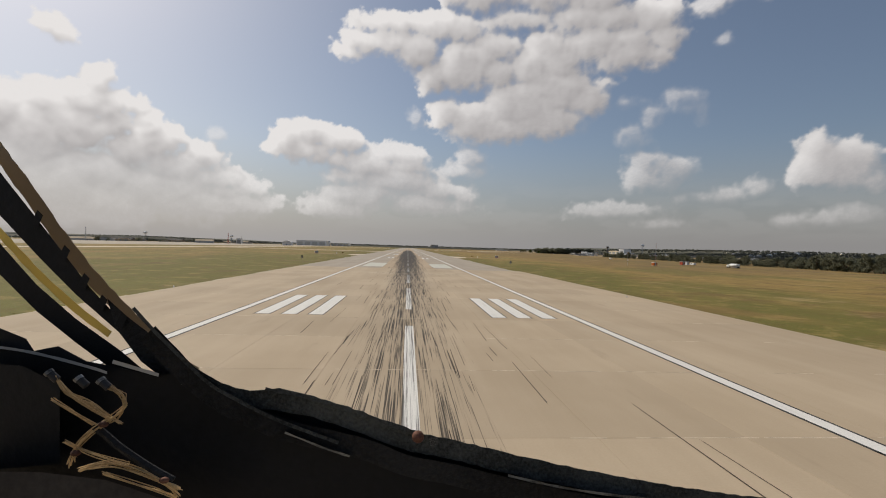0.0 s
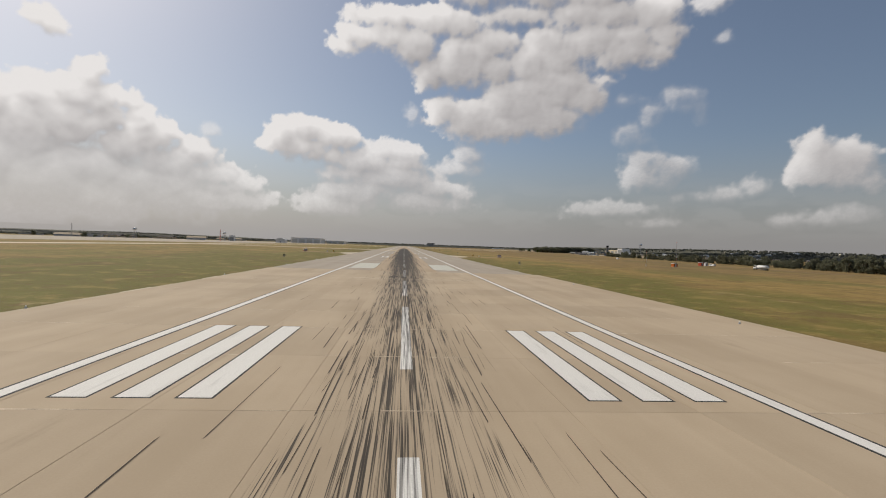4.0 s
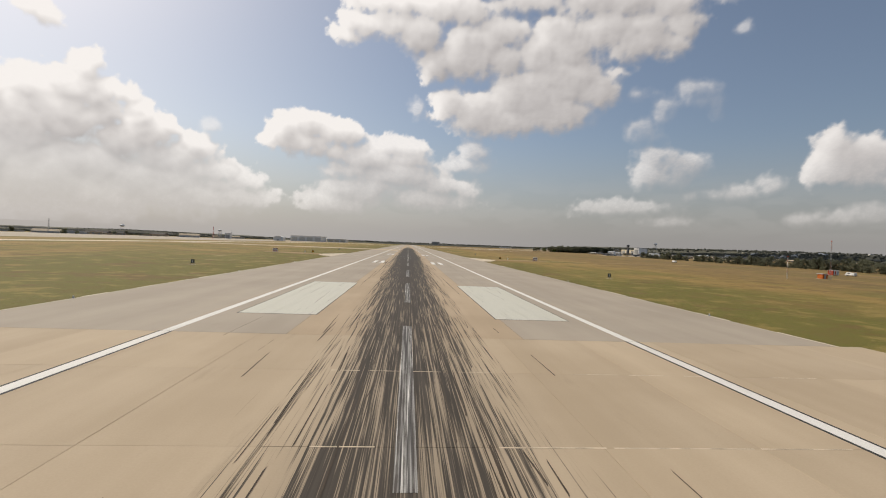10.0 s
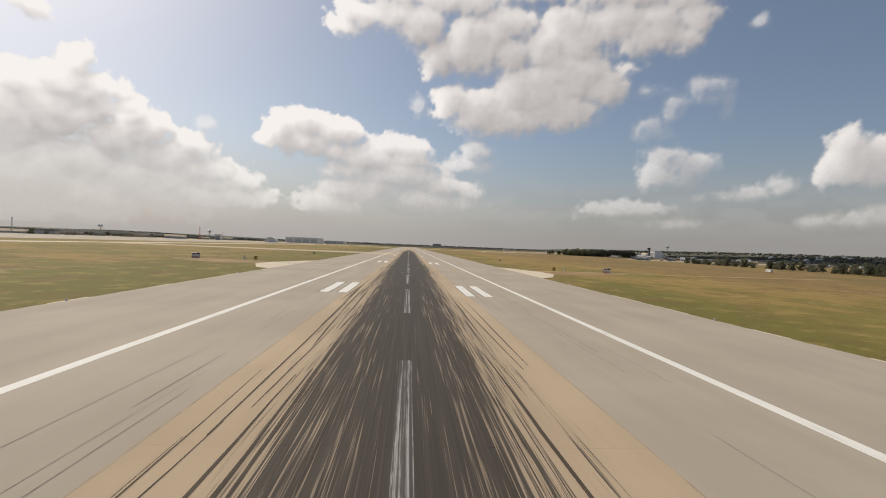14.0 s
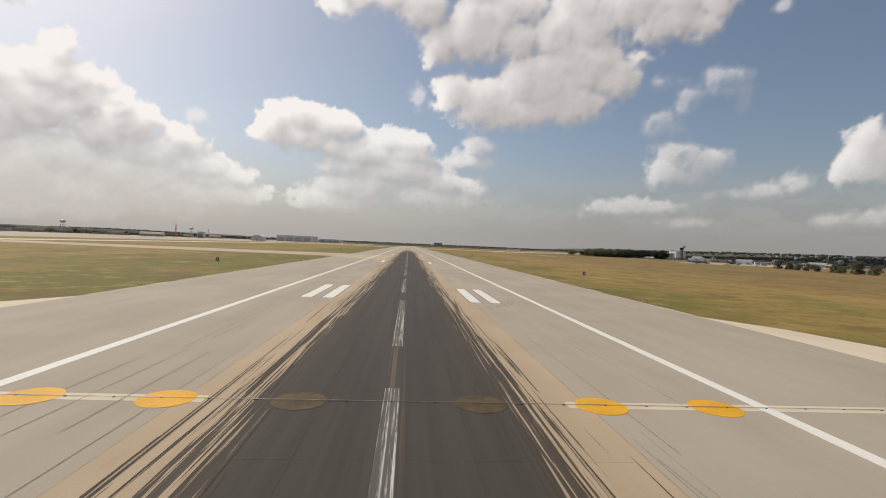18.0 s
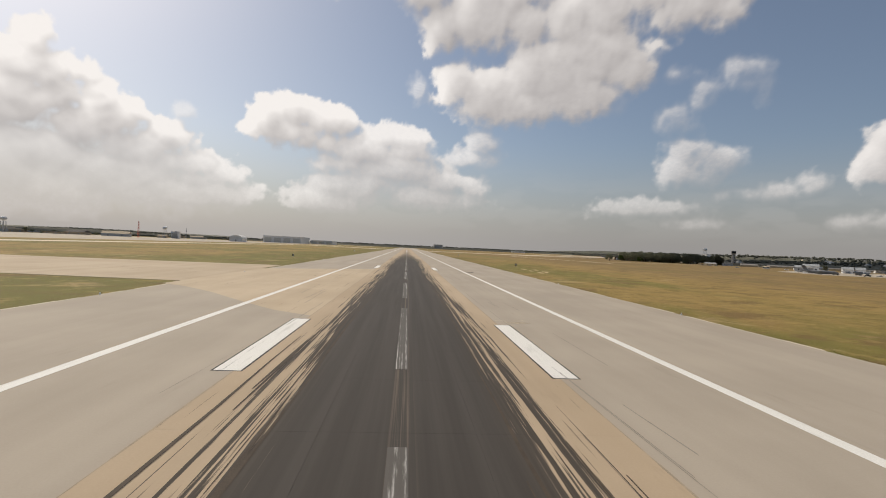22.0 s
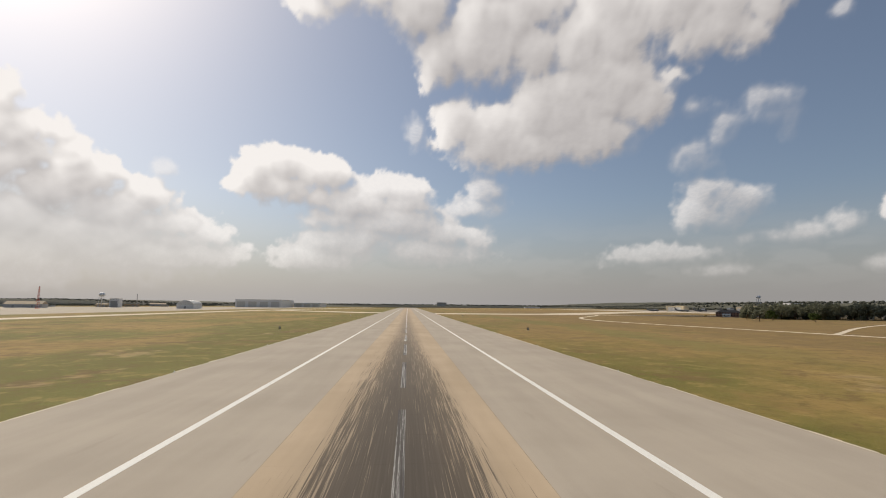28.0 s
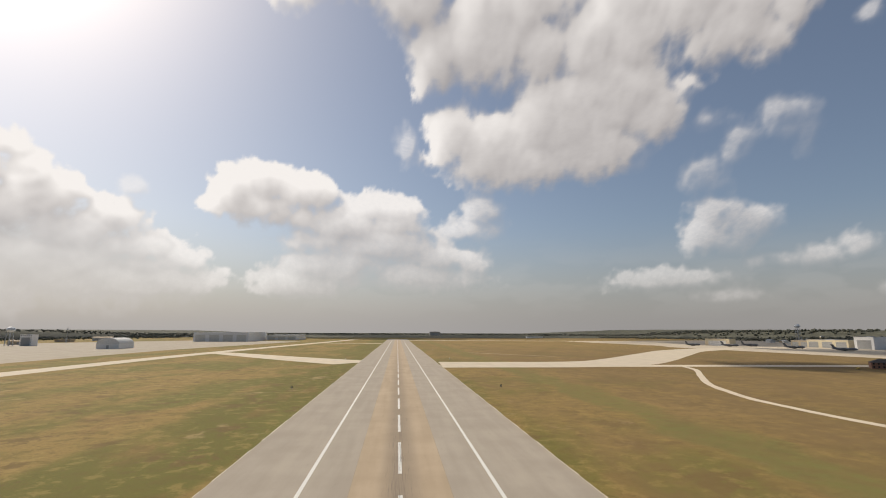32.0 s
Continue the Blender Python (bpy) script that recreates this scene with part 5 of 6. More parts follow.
def gear_sign(x, y):
    s = thing("arresting_gear_sign", "black sign with a yellow disc marking the arresting gear", "sign", x, y, -0.1, 0, "arresting gear signs")
    for k in (-0.42, 0.42):
        part("leg", rod(bmesh.new(), (k, 0, -0.2), (k, 0, 0.6), 0.06), MAT_METAL, s)
    part("panel", block(-0.66, 0.66, -0.12, 0.12, 0.45, 1.85, 0.04), MAT_DARK_METAL, s)
    for side in (-1, 1):
        part("disc", rod(bmesh.new(), (0, side * 0.12, 1.15), (0, side * 0.135, 1.15), 0.58, n=24), MAT_YELLOW, s, "yellow disc")
        part("disc_middle", rod(bmesh.new(), (0, side * 0.136, 1.15), (0, side * 0.145, 1.15), 0.32, n=20), MAT_DARK_METAL, s)
    return s


def marker_post(x, y):
    s = thing("marker_post", "short white marker post on the grass", "post", x, y, -0.1, 0, "marker posts")
    part("post", block(-0.3, 0.3, -0.2, 0.2, -0.2, 1.4, 0.04), MAT_WHITE, s)
    part("cap", block(-0.34, 0.34, -0.24, 0.24, 1.4, 1.5), MAT_ORANGE, s)


def checker_hut(x, y, turn):
    """Arresting gear hut, in red and white squares."""
    h = thing("arresting_gear_hut", "small equipment hut painted in red and white squares", "hut", x, y, -0.1, turn, "arresting gear huts")
    h.scale = (0.44, 0.6, 0.72)
    part("skid", block(-4.2, 3.4, -1.8, 1.8, -0.2, 0.25), MAT_METAL, h)
    for k, (x0, x1, top) in enumerate(((-4.0, -0.3, 3.0), (0.0, 3.2, 3.2))):
        part("body", block(x0, x1, -1.6, 1.6, 0.25, top, 0.03), MAT_WHITE, h)
        part("roof", block(x0 - 0.2, x1 + 0.2, -1.8, 1.8, top, top + 0.16, 0.03), MAT_WHITE, h)
        w, z = (x1 - x0) / 3, (top - 0.25) / 3
        for i in range(3):
            for side in (-1, 1):
                zz = 0.25 + ((i + k) % 2 * 2) * z
                part("red_square", block(x0 + i * w, x0 + (i + 1) * w, *sorted((side * 1.6, side * 1.63)), zz, zz + z), MAT_RED, h, "faded red painted square")
        part("red_square", block(x1, x1 + 0.03, -1.6, 0, 0.25, 0.25 + z), MAT_RED, h, "faded red painted square")
        part("red_square", block(x0 - 0.03, x0, 0, 1.6, 0.25, 0.25 + z), MAT_RED, h, "faded red painted square")
        part("louvre", block(x0 + 0.5, x1 - 0.5, -1.66, -1.62, top - 0.8, top - 0.3), MAT_DARK_METAL, h)
    return h


for side in (-1, 1):
    gear_sign(side * 66, 479)
    marker_post(side * 73, 486)
    checker_hut(side * 93, 484, -20 * side)


def shelter(name, label, x, y, w, d, h, mats, turn=0):
    """Small equipment shelter with a door, vents and colour bands."""
    s = thing(name, label, "hut", x, y, -0.1, turn)
    part("plinth", block(-w / 2 - 0.3, w / 2 + 0.3, -d / 2 - 0.3, d / 2 + 0.3, -0.2, 0.15), MAT_PAD, s)
    n = 3
    for k in range(n):
        part("wall_band", block(-w / 2 + w * k / n, -w / 2 + w * (k + 1) / n, -d / 2, d / 2, 0.15, h), mats[k % len(mats)], s)
    part("roof", block(-w / 2 - 0.2, w / 2 + 0.2, -d / 2 - 0.2, d / 2 + 0.2, h, h + 0.2, 0.04), MAT_WHITE, s)
    part("door", block(-0.45, 0.45, -d / 2 - 0.05, -d / 2 + 0.01, 0.16, 2.1), MAT_GREY_WALL, s)
    part("vent", block(w * 0.3, w * 0.42, -d / 2 - 0.05, -d / 2 + 0.01, 1.6, 2.0), MAT_DARK_METAL, s)
    return s


shelter("glide_path_shelter", "orange and white equipment shelter on the grass", 192, 351, 3.6, 2.2, 2.2, [MAT_ORANGE, MAT_WHITE], 15)
shelter("radio_shelter", "white equipment shelter with red bands near the road", 246, 402, 3.4, 2.6, 2.8, [MAT_RED, MAT_WHITE], 20)
shelter("radio_shelter", "white equipment shelter with red bands near the road", 254, 408, 2.8, 2.4, 2.6, [MAT_WHITE, MAT_WHITE], 20)


def edge_light(ob=None):
    t = thing("edge_light", "small white runway edge light on the pavement rim", "light", 0, 0, 0, 0, "runway edge lights")
    part("base", rod(bmesh.new(), (0, 0, -0.05), (0, 0, 0.12), 0.16, 0.12, 8), MAT_METAL, t)
    part("lens", ball(bmesh.new(), (0, 0, 0.22), 0.11, sub=1), MAT_WHITE, t)
    return t


LIGHT = edge_light()
LIGHT.matrix_basis = pose(-44.4 * SIZE, -30 * SIZE, 0.03 * SIZE)
for k in range(1, 40):
    for side in (-1, 1):
        copy_thing(LIGHT, pose(side * 44.4 * SIZE, (-30 + 60.96 * k) * SIZE, 0.03 * SIZE))


# ---- vehicles ----
def wheels(v, xs, half, r, width):
    for x in xs:
        for side in (-1, 1):
            w = part("wheel", rod(bmesh.new(), (x, side * (half - width), r), (x, side * half, r), r, n=14), MAT_TYRE, v)
            part("rim", rod(bmesh.new(), (x, side * half, r), (x, side * (half + 0.02), r), r * 0.55, n=10), MAT_METAL, w)


def tank_truck(x, y, turn):
    v = thing("tank_truck", "white tank truck on the perimeter road", "truck", x, y, -0.05, turn)
    part("chassis", block(-5.4, 5.2, -0.6, 0.6, 0.75, 1.1), MAT_DARK_METAL, v)
    bm = rod(bmesh.new(), (-5.4, 0, 2.2), (2.3, 0, 2.2), 1.15, n=20)
    part("tank", bm, MAT_WHITE, v, "white barrel tank", True)
    for k in (-5.0, -2.6, -0.2, 2.0):
        part("tank_band", rod(bmesh.new(), (k, 0, 2.2), (k + 0.1, 0, 2.2), 1.18, n=20), MAT_METAL, v)
    part("cab", block(2.8, 4.6, -1.15, 1.15, 1.0, 3.0, 0.12), MAT_WHITE, v)
    part("bonnet", block(4.55, 5.6, -0.95, 0.95, 1.0, 2.0, 0.15), MAT_WHITE, v)
    part("windscreen", block(4.58, 4.63, -0.95, 0.95, 2.1, 2.8), MAT_GLASS, v)
    for side in (-1, 1):
        part("side_window", block(3.2, 4.3, *sorted((side * 1.14, side * 1.17)), 2.1, 2.75), MAT_GLASS, v)
    wheels(v, (-4.6, -3.4, -1.0, 4.3), 1.2, 0.52, 0.35)


def van(name, label, x, y, turn, mat, pickup=False):
    v = thing(name, label, "vehicle", x, y, -0.05, turn)
    if pickup:
        part("body", block(-2.6, 2.6, -0.95, 0.95, 0.5, 1.1, 0.12), mat, v)
        part("cabin", block(-0.3, 1.4, -0.85, 0.85, 1.05, 1.8, 0.15), mat, v)
        part("windscreen", block(1.38, 1.42, -0.75, 0.75, 1.2, 1.7), MAT_GLASS, v)
    else:
        part("body", block(-2.5, 2.3, -0.98, 0.98, 0.45, 2.1, 0.18), mat, v)
        part("bonnet", block(2.2, 3.0, -0.92, 0.92, 0.45, 1.2, 0.15), mat, v)
        part("windscreen", block(2.28, 2.33, -0.8, 0.8, 1.25, 1.95), MAT_GLASS, v)
    for side in (-1, 1):
        part("side_window", block(-0.2, 1.2, *sorted((side * (0.86 if pickup else 0.97), side * (0.9 if pickup else 1.0))), 1.2, 1.7), MAT_GLASS, v)
    wheels(v, (-1.7, 1.7), 0.97, 0.36, 0.22)
    return v


tank_truck(247, 338, 97)
van("van", "white van on the perimeter road by the trees", 252, 396, 97, MAT_WHITE)
van("van", "white van on the perimeter road by the trees", 268, 600, 90, MAT_WHITE)
van("pickup", "tan pickup parked by the brick building", 452, 1655, 20, MAT_YELLOW_ENAMEL, True)
rng = random.Random(14)
for k in range(16):
    van("parked_car", rng.choice(["white", "grey", "dark"]) + " pickup parked on the ramp", rng.uniform(380, 640), rng.uniform(1010, 1240), rng.uniform(0, 360),
        rng.choice([MAT_WHITE, MAT_GREY_WALL, MAT_DARK_METAL]), True)


# ---- parked transports ----
def loft(bm, rings, n=14):
    rows = []
    for x, y, z, ry, rz in rings:
        rows.append([bm.verts.new((x, y + ry * math.cos(6.2832 * k / n), z + rz * math.sin(6.2832 * k / n))) for k in range(n)])
    for a, b in zip(rows, rows[1:]):
        for k in range(n):
            bm.faces.new((a[k], a[(k + 1) % n], b[(k + 1) % n], b[k]))
    bm.faces.new(rows[0])
    bm.faces.new(rows[-1][::-1])
    return bm


def slab_wing(bm, pts, z0, dz, thick):
    """A tapered surface; pts are (x_front, x_back, y)."""
    rows = []
    for f, b, y in pts:
        z = z0 + dz * abs(y)
        rows.append([bm.verts.new(c) for c in ((f, y, z), ((f + b) / 2, y, z + thick), (b, y, z), ((f + b) / 2, y, z - thick * 0.4))])
    for a, b in zip(rows, rows[1:]):
        for k in range(4):
            bm.faces.new((a[k], a[(k + 1) % 4], b[(k + 1) % 4], b[k]))
    bm.faces.new(rows[0])
    bm.faces.new(rows[-1][::-1])
    return bm


def transport(x, y, turn, size, label, group):
    """A four-engined high-wing freighter with a T-tail, nose towards +x."""
    a = thing("transport_aircraft", label, "aircraft", x, y, -0.05, turn, group)
    a.scale = (size,) * 3
    part("fuselage", loft(bmesh.new(), [(34, 0, 4.6, 0.3, 0.3), (32, 0, 4.8, 2.0, 1.9), (27, 0, 5.4, 3.4, 3.5), (18, 0, 5.6, 3.6, 4.0), (-8, 0, 5.6, 3.6, 4.0),
                                        (-20, 0, 6.6, 2.8, 3.0), (-30, 0, 8.0, 1.3, 1.6), (-33, 0, 8.4, 0.4, 0.5)]), MAT_PLANE, a, smooth=True)
    for side in (-1, 1):
        part("wing", slab_wing(bmesh.new(), [(12, -2, side * 2.5), (4, -5, side * 16), (-5, -9, side * 33)], 9.4, -0.06, 0.8), MAT_PLANE, a)
        part("tailplane", slab_wing(bmesh.new(), [(-28, -34, 0), (-33, -36.5, side * 10.5)], 19.4, -0.04, 0.35), MAT_PLANE, a)
        for ey, ex in ((11, 9), (20, 4)):
            e = part("engine", loft(bmesh.new(), [(ex + 3.2, side * ey, 6.2, 1.35, 1.35), (ex + 1, side * ey, 6.2, 1.5, 1.5), (ex - 3.5, side * ey, 6.2, 0.8, 0.8)], 12), MAT_PLANE, a, smooth=True)
            part("pylon", block(ex - 3, ex + 1.2, side * ey - 0.2, side * ey + 0.2, 7.4, 8.6), MAT_PLANE, e)
            part("intake", rod(bmesh.new(), (ex + 3.21, side * ey, 6.2), (ex + 3.25, side * ey, 6.2), 1.15, n=12), MAT_DARK_METAL, e)
        part("gear_fairing", loft(bmesh.new(), [(10, side * 3.6, 2.6, 0.3, 0.3), (6, side * 3.8, 2.6, 1.1, 1.3), (-4, side * 3.8, 2.6, 1.1, 1.3), (-8, side * 3.6, 2.6, 0.3, 0.3)], 10), MAT_PLANE, a, smooth=True)
        for k in (-2.5, 0.5, 3.5):
            part("main_wheel", rod(bmesh.new(), (k, side * 2.9, 0.75), (k, side * 4.4, 0.75), 0.75, n=14), MAT_TYRE, a)
    bm = bmesh.new()
    q = [(-20, 9), (-29, 9.4), (-34.5, 19.6), (-28, 19.6)]
    lo, hi = [bm.verts.new((px, -0.35, pz)) for px, pz in q], [bm.verts.new((px, 0.35, pz)) for px, pz in q]
    for k in range(4):
        bm.faces.new((lo[k], lo[(k + 1) % 4], hi[(k + 1) % 4], hi[k]))
    bm.faces.new(lo[::-1])
    bm.faces.new(hi)
    part("fin", bm, MAT_PLANE, a)
    part("cockpit_window", block(30.2, 31.6, -1.9, 1.9, 6.35, 6.9, 0.1), MAT_GLASS, a)
    part("nose_wheel", rod(bmesh.new(), (25, -0.6, 0.65), (25, 0.6, 0.65), 0.65, n=14), MAT_TYRE, a)
    part("nose_leg", rod(bmesh.new(), (25, 0, 0.7), (25, 0, 2.6), 0.25), MAT_METAL, a)
    return a


T1 = transport(784, 2424, 5, 0.68, "dark grey four-engined transport aircraft parked on the apron", "parked transports")
for x, y, turn in ((846, 2366, -8), (926, 2398, -6), (894, 2222, -15), (886, 2092, -20)):
    c = copy_thing(T1, pose(x * SIZE, y * SIZE, -0.05 * SIZE, 0, 0, turn))
T2 = transport(395, 1048, -40, 0.42, "small dark transport aircraft parked on the ramp", "parked ramp aircraft")
copy_thing(T2, pose(470 * SIZE, 1082 * SIZE, -0.05 * SIZE, 0, 0, 30))

# ---- the flight deck that the camera leaves from ----
MAT_SOOT = simple("black_flight_deck_paint", (0.008, 0.008, 0.009), 0.6, 0, 0.2, 8, 0.2)
MAT_SEAL = simple("cracked_grey_sealant", (0.075, 0.078, 0.072), 0.85, 0, 0.35, 25, 0.6)
MAT_RIM = leaves("amber_window_rim", (0.50, 0.41, 0.29), (0.56, 0.46, 0.33))
MAT_RUST = simple("rusty_bolt", (0.16, 0.075, 0.05), 0.7, 0.3, 0.3, 40)
MAT_SEAL_DARK = simple("worn_black_sealant", (0.017, 0.0165, 0.016), 0.6, 0, 0.4, 18, 0.6)
MAT_SCUFF = simple("scuffed_bare_edge", (0.20, 0.20, 0.19), 0.45, 0.5, 0.4, 60)
MAT_STRIP = leaves("yellow_window_strip", (0.80, 0.68, 0.33), (0.86, 0.74, 0.38))
MAT_WIRE = simple("tan_cable_sheath", (0.64, 0.44, 0.21), 0.4, 0, 0.25, 40)
MAT_SHROUD = simple("grey_glareshield_vinyl", (0.050, 0.043, 0.038), 0.8, 0, 0.2, 10)

# starting camera pose in ground metres; the deck is shaped to fit its view
START_VIEW = pose(-0.407, -0.117, 8.980, 89.85, -1.68, -4.31)
DECK_X, DECK_Y = START_VIEW.translation.x, START_VIEW.translation.y
deck = thing("flight_deck", "dark flight deck front with window frame, loose cables and nose gear", "cockpit", DECK_X, DECK_Y, 0.0)


def start_view_point(u, v, d):
    """A point of the deck: u to the right, v up, both as slopes from the starting camera, and d ahead."""
    return START_VIEW @ Vector((u * d, v * d, -d)) - Vector((DECK_X, DECK_Y, 0))


def panel(pts, d, thick):
    bm = bmesh.new()
    a = [bm.verts.new(start_view_point(u, v, d)) for u, v in pts]
    b = [bm.verts.new(start_view_point(u, v, d + thick)) for u, v in pts]
    n = len(pts)
    bm.faces.new(a)
    bm.faces.new(b[::-1])
    for k in range(n):
        bm.faces.new((a[k], a[(k + 1) % n], b[(k + 1) % n], b[k]))
    return bm


def strip(pts, w, d, thick, ragged=0.12):
    """A bar of width w along a curve of slopes, with a ragged edge."""
    line = smooth_line(pts, 0.015)
    up, dn = [], []
    for i, q in enumerate(line):
        t = (line[min(i + 1, len(line) - 1)] - line[max(i - 1, 0)]).normalized()
        n = Vector((-t.y, t.x, 0)) * w / 2 * random.uniform(1 - ragged, 1 + ragged)
        up.append((q.x + n.x, q.y + n.y))
        dn.append((q.x - n.x, q.y - n.y))
    bm = bmesh.new()
    rows = []
    for (a, b), (c, e) in zip(up, dn):
        rows.append([bm.verts.new(start_view_point(*q)) for q in ((a, b, d), (c, e, d), (c, e, d + thick), (a, b, d + thick))])
    for r, s in zip(rows, rows[1:]):
        for k in range(4):
            bm.faces.new((r[k], r[(k + 1) % 4], s[(k + 1) % 4], s[k]))
    bm.faces.new(rows[0][::-1])
    bm.faces.new(rows[-1])
    return bm


def wire(pts, r, d):
    """A bent cable: rings of six along a curve, capped."""
    line = [start_view_point(q.x, q.y, d) for q in smooth_line(pts, 0.012)]
    bm = bmesh.new()
    rings = []
    for k, p in enumerate(line):
        t = (line[min(k + 1, len(line) - 1)] - line[max(k - 1, 0)]).normalized()
        a = t.cross(Vector((0.2, 1, 0.1))).normalized()
        b = t.cross(a)
        rings.append([bm.verts.new(p + (a * math.cos(q) + b * math.sin(q)) * r) for q in [m * math.pi / 3 for m in range(6)]])
    for u, v in zip(rings, rings[1:]):
        for m in range(6):
            bm.faces.new((u[m], u[(m + 1) % 6], v[(m + 1) % 6], v[m]))
    bm.faces.new(rings[0])
    bm.faces.new(rings[-1])
    return bm


part("coaming", panel([(-0.949, -0.169), (-0.892, -0.192), (-0.875, -0.218), (-0.823, -0.208), (-0.763, -0.240), (-0.707, -0.251), (-0.646, -0.265), (-0.586, -0.268), (-0.523, -0.275), (-0.465, -0.304), (-0.380, -0.328), (-0.271, -0.360), (-0.121, -0.398), (-0.042, -0.420), (0.139, -0.453), (0.262, -0.480), (0.383, -0.500), (0.504, -0.520), (0.625, -0.537), (0.80, -0.558), (0.80, -0.665), (-1.046, -0.665), (-1.046, -0.156)], 0.72, 0.10), MAT_SOOT, deck)
part("window_post", panel([(-0.998, 0.217), (-0.949, 0.166), (-0.881, 0.080), (-0.815, -0.005), (-0.754, -0.084), (-0.676, -0.168), (-0.567, -0.259), (-0.499, -0.301), (-0.586, -0.285), (-0.688, -0.183), (-0.785, -0.098), (-0.869, -0.013), (-0.949, 0.073), (-0.998, 0.116)], 0.74, 0.06), MAT_SOOT, deck)
part("window_post", panel([(-0.998, 0.056), (-0.949, 0.013), (-0.869, -0.077), (-0.785, -0.150), (-0.688, -0.219), (-0.622, -0.275), (-0.707, -0.259), (-0.736, -0.237), (-0.785, -0.201), (-0.869, -0.134), (-0.949, -0.054), (-0.998, -0.017)], 0.77, 0.05), MAT_SOOT, deck)
part("post_foot", panel([(-0.719, -0.105), (-0.676, -0.144), (-0.632, -0.178), (-0.590, -0.209), (-0.550, -0.241), (-0.512, -0.265), (-0.465, -0.292), (-0.416, -0.316), (-0.489, -0.323), (-0.586, -0.287), (-0.646, -0.241), (-0.701, -0.168)], 0.735, 0.05), MAT_SEAL_DARK, deck, "dark sealed foot of the window post")
part("window_rim", strip([(-0.985, 0.262), (-0.949, 0.207), (-0.877, 0.108), (-0.811, 0.013), (-0.746, -0.067), (-0.680, -0.136), (-0.610, -0.207), (-0.531, -0.268)], 0.030, 0.82, 0.02), MAT_RIM, deck, "worn tan window rim")
part("yellow_strip", strip([(-0.985, 0.068), (-0.949, 0.035), (-0.869, -0.051), (-0.785, -0.128), (-0.713, -0.183)], 0.017, 0.84, 0.02), MAT_STRIP, deck, "pale yellow strip between the posts")
for u, v in [(-0.872, 0.068), (-0.814, -0.007), (-0.772, -0.067), (-0.734, -0.113), (-0.692, -0.151)]:
    part("bracket", panel([(u - 0.010, v - 0.012), (u + 0.004, v + 0.016), (u + 0.016, v + 0.004), (u + 0.006, v - 0.020)], 0.73, 0.02), MAT_SOOT, deck)
part("window_seal", strip([(-0.550, -0.271), (-0.507, -0.295), (-0.465, -0.312), (-0.416, -0.324), (-0.368, -0.322), (-0.320, -0.332), (-0.271, -0.340), (-0.174, -0.373), (-0.077, -0.409), (0.019, -0.429), (0.140, -0.459), (0.261, -0.485), (0.383, -0.510), (0.504, -0.530), (0.625, -0.547), (0.794, -0.566)], 0.042, 0.70, 0.05, 0.07), MAT_SEAL, deck, "cracked grey sealant bead")
part("seal_lip", strip([(-0.380, -0.300), (-0.320, -0.309), (-0.247, -0.329), (-0.174, -0.352), (-0.102, -0.379), (-0.053, -0.395)], 0.009, 0.69, 0.03, 0.5), MAT_SEAL, deck, "torn grey sealant lip")
part("inner_frame", strip([(-0.632, -0.180), (-0.586, -0.229), (-0.531, -0.284), (-0.465, -0.333), (-0.392, -0.367), (-0.320, -0.393), (-0.174, -0.427), (-0.077, -0.464), (0.019, -0.483), (0.140, -0.513), (0.261, -0.540), (0.383, -0.564), (0.504, -0.585)], 0.046, 0.69, 0.04, 0.03), MAT_SEAL_DARK, deck, "worn black inner window frame")
# thin bright strips paint an edge highlight along the scratched frame
part("frame_edge", strip([(-0.338, -0.393), (-0.295, -0.410), (-0.247, -0.429), (-0.199, -0.444)], 0.004, 0.68, 0.02, 0.4), MAT_SCUFF, deck, "scuffed frame edge with a painted highlight")
part("frame_edge", strip([(0.140, -0.485), (0.237, -0.507), (0.334, -0.523), (0.443, -0.536)], 0.005, 0.68, 0.02, 0.3), MAT_SCUFF, deck, "scuffed frame edge with a painted highlight")
part("post_bead", strip([(-0.663, -0.126), (-0.625, -0.168), (-0.586, -0.207), (-0.537, -0.255), (-0.495, -0.292), (-0.441, -0.323), (-0.368, -0.360), (-0.295, -0.389), (-0.223, -0.415)], 0.008, 0.685, 0.03, 0.05), MAT_SEAL, deck, "thin grey bead along the window post")
part("clip", panel([(-0.030, -0.407), (-0.012, -0.403), (-0.008, -0.418), (-0.026, -0.422)], 0.675, 0.01), MAT_SCUFF, deck, "small bare metal clip")
part("bolt", ball(bmesh.new(), start_view_point(-0.053, -0.402, 0.665), 0.009, sub=2), MAT_RUST, deck, "rusty bolt head", True)
part("sill_rail", strip([(-0.973, -0.207), (-0.877, -0.222), (-0.763, -0.251), (-0.719, -0.265)], 0.006, 0.70, 0.02), MAT_METAL, deck, "bare metal sill rail")
part("sill_rail", strip([(-0.707, -0.241), (-0.659, -0.255), (-0.608, -0.270)], 0.008, 0.70, 0.02), MAT_METAL, deck, "bare metal sill rail")
part("side_box", panel([(-1.05, -0.24), (-0.90, -0.25), (-0.82, -0.29), (-0.82, -0.46), (-1.05, -0.48)], 0.66, 0.05), MAT_SOOT, deck)
part("glareshield", panel([(-1.05, -0.475), (-0.86, -0.478), (-0.72, -0.495), (-0.60, -0.535), (-0.50, -0.60), (-1.05, -0.60)], 0.60, 0.05), MAT_SHROUD, deck, "grey vinyl glareshield")
